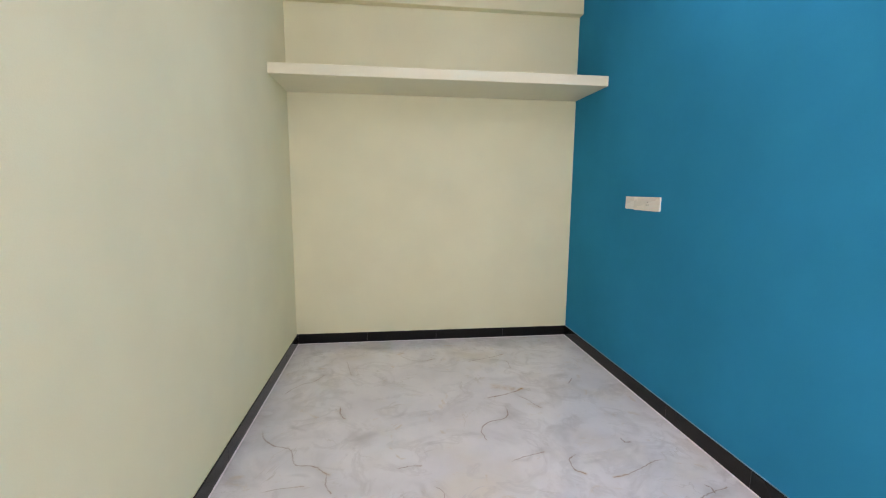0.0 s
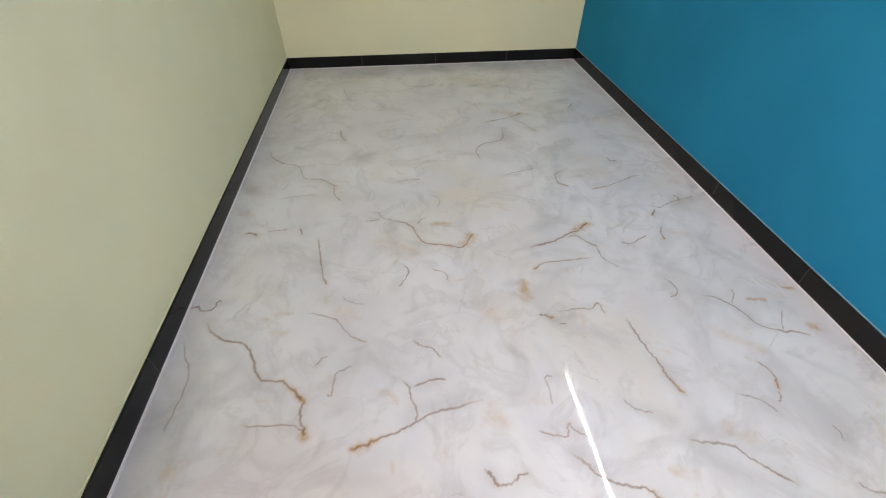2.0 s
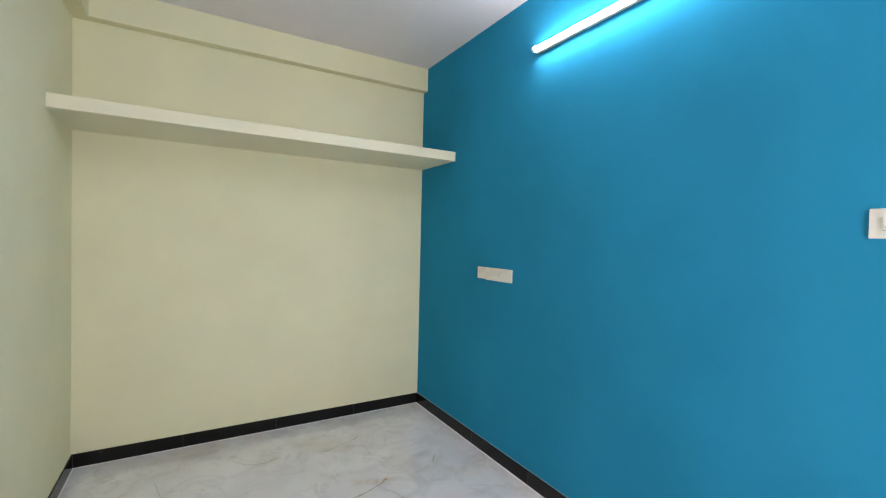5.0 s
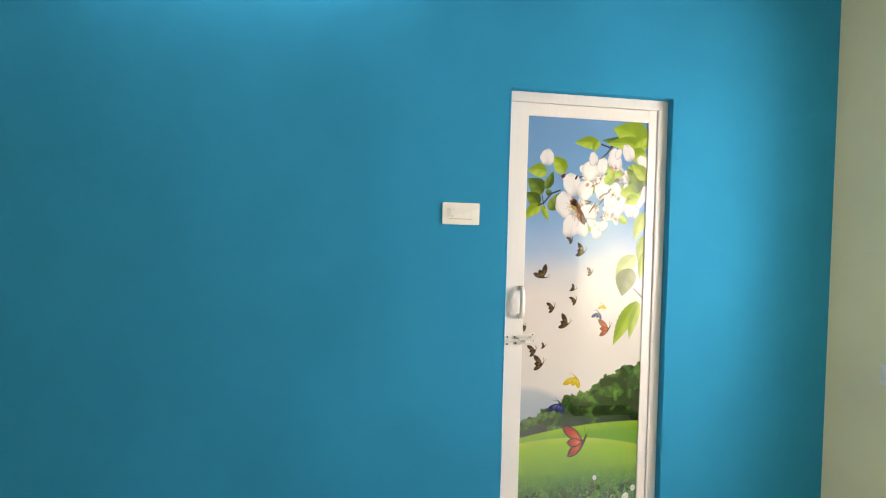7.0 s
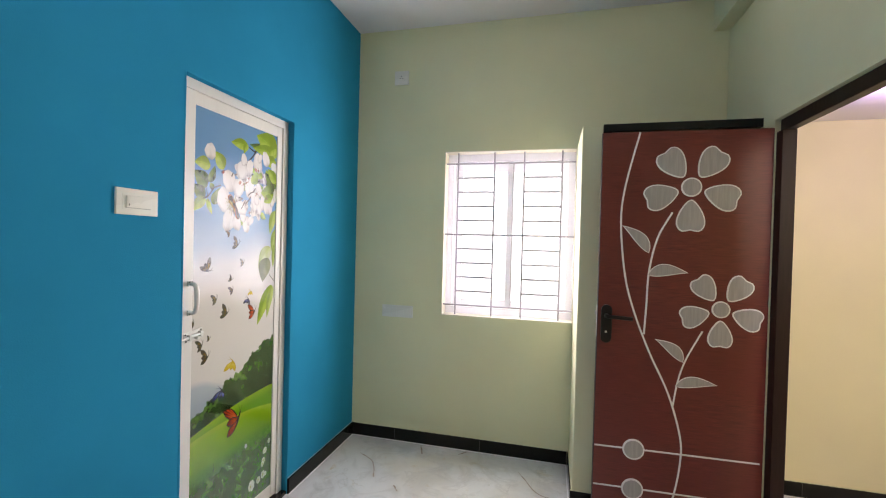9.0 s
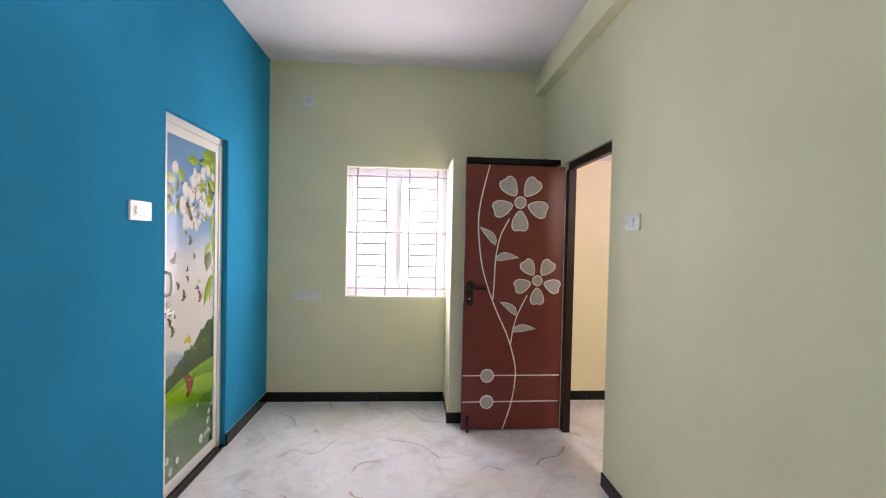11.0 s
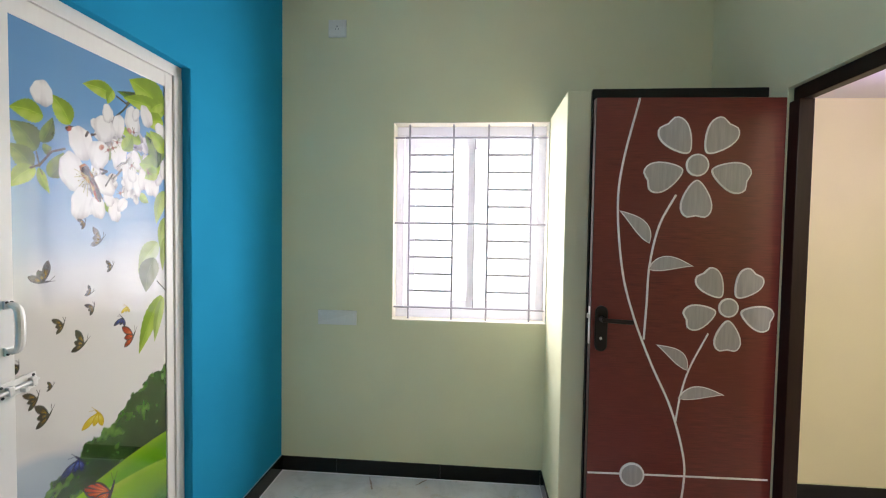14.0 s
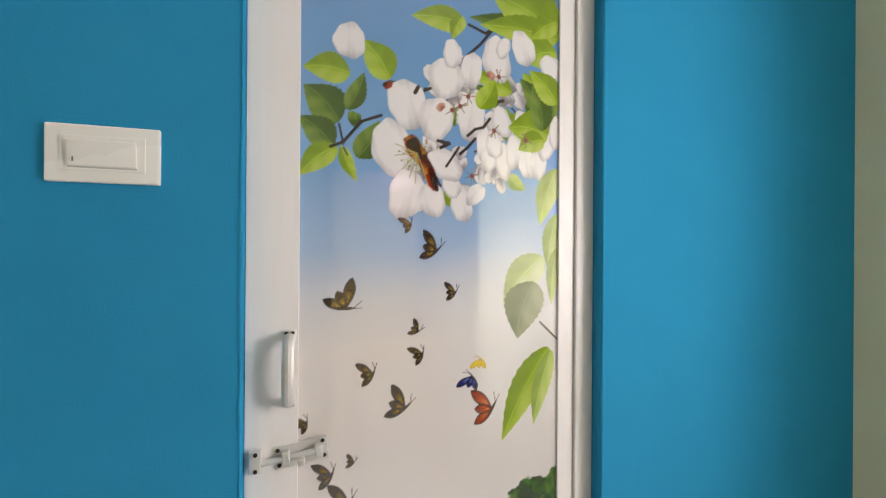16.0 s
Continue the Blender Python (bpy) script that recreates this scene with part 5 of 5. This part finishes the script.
leaf(0.548, 1.48, 0.528, 1.353, 0.04, LEAF_P)
leaf(0.549, 1.404, 0.536, 1.277, 0.03, LEAF_P)
leaf(0.514, 1.385, 0.419, 1.281, 0.07, LEAF_F)
leaf(0.493, 1.329, 0.453, 1.206, 0.085, LEAF_G)
leaf(0.529, 1.183, 0.418, 0.987, 0.065, LEAF)
leaf(0.537, 1.176, 0.493, 1.013, 0.04, LEAF_P)
stroke([(0.508, 1.24), (0.536, 1.214), (0.551, 1.2)], 0.004, TWIG)
butterfly(0.208, 1.45, 0.03, 70, FLY_K)
butterfly(0.259, 1.402, 0.052, 35, FLY_K)
butterfly(0.303, 1.311, 0.034, 50, FLY_K)
butterfly(0.082, 1.296, 0.062, -10, FLY_K)
butterfly(0.226, 1.236, 0.03, 20, FLY_K)
butterfly(0.233, 1.185, 0.036, 70, FLY_K)
butterfly(0.131, 1.153, 0.042, 60, FLY_K)
butterfly(0.194, 1.085, 0.058, 30, FLY_K)
butterfly(0.344, 1.124, 0.042, 120, FLY_B)
butterfly(0.365, 1.161, 0.032, 130, FLY_Y)
butterfly(0.381, 1.062, 0.066, 50, FLY_R)
butterfly(0.009, 1.068, 0.032, 80, FLY_K)
butterfly(0.052, 0.964, 0.046, 60, FLY_K)
butterfly(0.099, 0.984, 0.024, 40, FLY_K)
butterfly(0.082, 0.907, 0.058, 45, FLY_K)
butterfly(0.243, 0.833, 0.068, 120, FLY_Y)
butterfly(0.174, 0.717, 0.072, 120, FLY_B)
butterfly(0.268, 0.560, 0.125, 55, FLY_R)
daisy(0.4, 0.168, 0.03)
daisy(0.488, 0.181, 0.022)
daisy(0.503, 0.304, 0.018)
daisy(0.535, 0.341, 0.015)
daisy(0.491, 0.255, 0.018)
daisy(0.352, 0.394, 0.012)
daisy(0.393, 0.168, 0.022)
daisy(0.452, 0.171, 0.02)
daisy(0.482, 0.24, 0.016)
daisy(0.494, 0.301, 0.014)
daisy(0.509, 0.177, 0.013)
daisy(0.03, 0.213, 0.025)
daisy(0.065, 0.137, 0.025)
daisy(0.132, 0.169, 0.022)

for k in range(60):
    u0, z0 = art_rng.uniform(0.0, 0.55), art_rng.uniform(0.11, 0.38)
    stroke([(u0, z0), (u0 + art_rng.normal(0, 0.012), z0 + art_rng.uniform(0.02, 0.05))], 0.0022, col(96, 150, 56) * art_rng.uniform(0.3, 1.3))
sheet("printed_panel", np.stack([np.full_like(U, 0.0475), P1 - U, Z], -1), np.clip(art * 0.84, 0, 1), "artwork", PRINT, bd, "glossy film print of blossom, butterflies and green meadow")
box_part("panel_core", (0.048, 0.070, P0 - 0.004, P1 + 0.004, PZ0 - 0.004, PZ1 + 0.004), PVC, bd, bevel=0)

# pull handle
def bent_tube(path, y, r, n=12):
    """A round tube along a smooth path in the x-z plane, bulged a little at its middle."""
    line = smooth_line(path, 5)
    bm = bmesh.new()
    rings = []
    for i, q in enumerate(line):
        d = line[min(i + 1, len(line) - 1)] - line[max(i - 1, 0)]
        nn = np.array((-d[1], d[0])) / max(1e-6, np.hypot(*d))
        rr = r * (0.85 + 0.25 * math.sin(math.pi * i / (len(line) - 1)))
        rings.append([bm.verts.new((q[0] + nn[0] * rr * 0.8 * math.cos(a), y + rr * math.sin(a), q[1] + nn[1] * rr * 0.8 * math.cos(a))) for a in np.linspace(0, 2 * math.pi, n, endpoint=False)])
    for p, q in zip(rings, rings[1:]):
        for k in range(n):
            bm.faces.new([p[k], p[(k + 1) % n], q[(k + 1) % n], q[k]])
    bm.faces.new(rings[0])
    bm.faces.new(rings[-1][::-1])
    return bm


grip = part("pull_handle", bent_tube([(FF, 1.117), (0.018, 1.119), (0.008, 1.130), (0.004, 1.150), (0.003, 1.177), (0.004, 1.204), (0.008, 1.224), (0.018, 1.235), (FF, 1.237)], 1.459, 0.0105), ALUMINIUM, bd, "pale cast aluminium pull handle")
for z in (1.117, 1.237):
    part("handle_foot", box(bmesh.new(), FF - 0.006, FF + 0.0022, 1.447, 1.471, z - 0.011, z + 0.011, 0.003), ALUMINIUM, grip)
    for y in (1.4535, 1.4645):
        part("screw", rod(bmesh.new(), (FF - 0.008, y, z + math.copysign(0.006, z - 1.177)), (FF - 0.0055, y, z + math.copysign(0.006, z - 1.177)), 0.0036, 10), RUBBER, grip, "dark screw head")

# barrel bolt, tilted a little
bolt = part("latch_bolt", box(bmesh.new(), FF - 0.0015, FF + 0.0018, -0.048, 0.048, -0.021, 0.021, 0.001), ALUMINIUM, bd, "worn aluminium barrel bolt")
bolt.matrix_basis = pose(0, 1.437, 1.018, -7, 0, 0)
part("barrel", rod(bmesh.new(), (FF - 0.008, -0.046, 0.0), (FF - 0.008, 0.075, 0.0), 0.0058, 14), ALUMINIUM, bolt)
for y in (-0.032, 0.026):
    box_part("strap", (FF - 0.0155, FF - 0.001, y - 0.007, y + 0.007, -0.012, 0.012), ALUMINIUM, bolt, "", 0.003)
box_part("bolt_knob", (FF - 0.028, FF - 0.010, -0.006, 0.006, -0.014, -0.002), ALUMINIUM, bolt, "", 0.003)
for y, z in ((-0.040, 0.014), (-0.040, -0.014), (0.040, 0.014), (0.040, -0.014)):
    part("screw", rod(bmesh.new(), (FF - 0.003, y, z), (FF - 0.001, y, z), 0.0038, 10), RUBBER, bolt, "dark screw head")
keeper = box_part("bolt_keeper", (FF - 0.014, FF + 0.0008, 1.505, 1.527, 0.994, 1.034), ALUMINIUM, bd, "aluminium bolt keeper", 0.003)
for z in (0.999, 1.029):
    part("screw", rod(bmesh.new(), (FF - 0.016, 1.515, z), (FF - 0.0135, 1.515, z), 0.0036, 10), RUBBER, keeper, "dark screw head")


# ---- uneven plaster arris round the narrow doorway ----
def plaster_edge(a, b, inward, seed):
    """A lumpy strip of paint and plaster along an opening's edge, from a to b (y, z), creeping inward by a few millimetres."""
    bm = bmesh.new()
    n = 70
    prev = None
    for i in range(n + 1):
        t = i / n
        y, z = a[0] + (b[0] - a[0]) * t, a[1] + (b[1] - a[1]) * t
        w = 0.0015 + 0.0055 * max(0.0, noise.noise((t * 9, seed, 0.3)) * 0.8 + noise.noise((t * 31, seed, 4.1)) * 0.35 + 0.18)
        row = [bm.verts.new((x, y + inward[0] * k * w, z + inward[1] * k * w)) for x, k in ((-0.0006, -1.5), (-0.0022, -0.4), (-0.0012, 0.7), (0.004, 1.0), (0.012, 0.2))]
        if prev:
            for k in range(4):
                bm.faces.new([prev[k], prev[k + 1], row[k + 1], row[k]])
        prev = row
    ob = part("plaster_edge", bm, BLUE, bpy.data.objects["wall_blue"])
    for p in ob.data.polygons:
        p.use_smooth = True
    return ob


plaster_edge((BATH1, 0.0), (BATH1, BATHZ), (-1, 0), 1.0)
plaster_edge((BATH0, 0.09), (BATH0, BATHZ), (1, 0), 2.0)
plaster_edge((BATH1, BATHZ), (BATH0, BATHZ), (0, -1), 3.0)
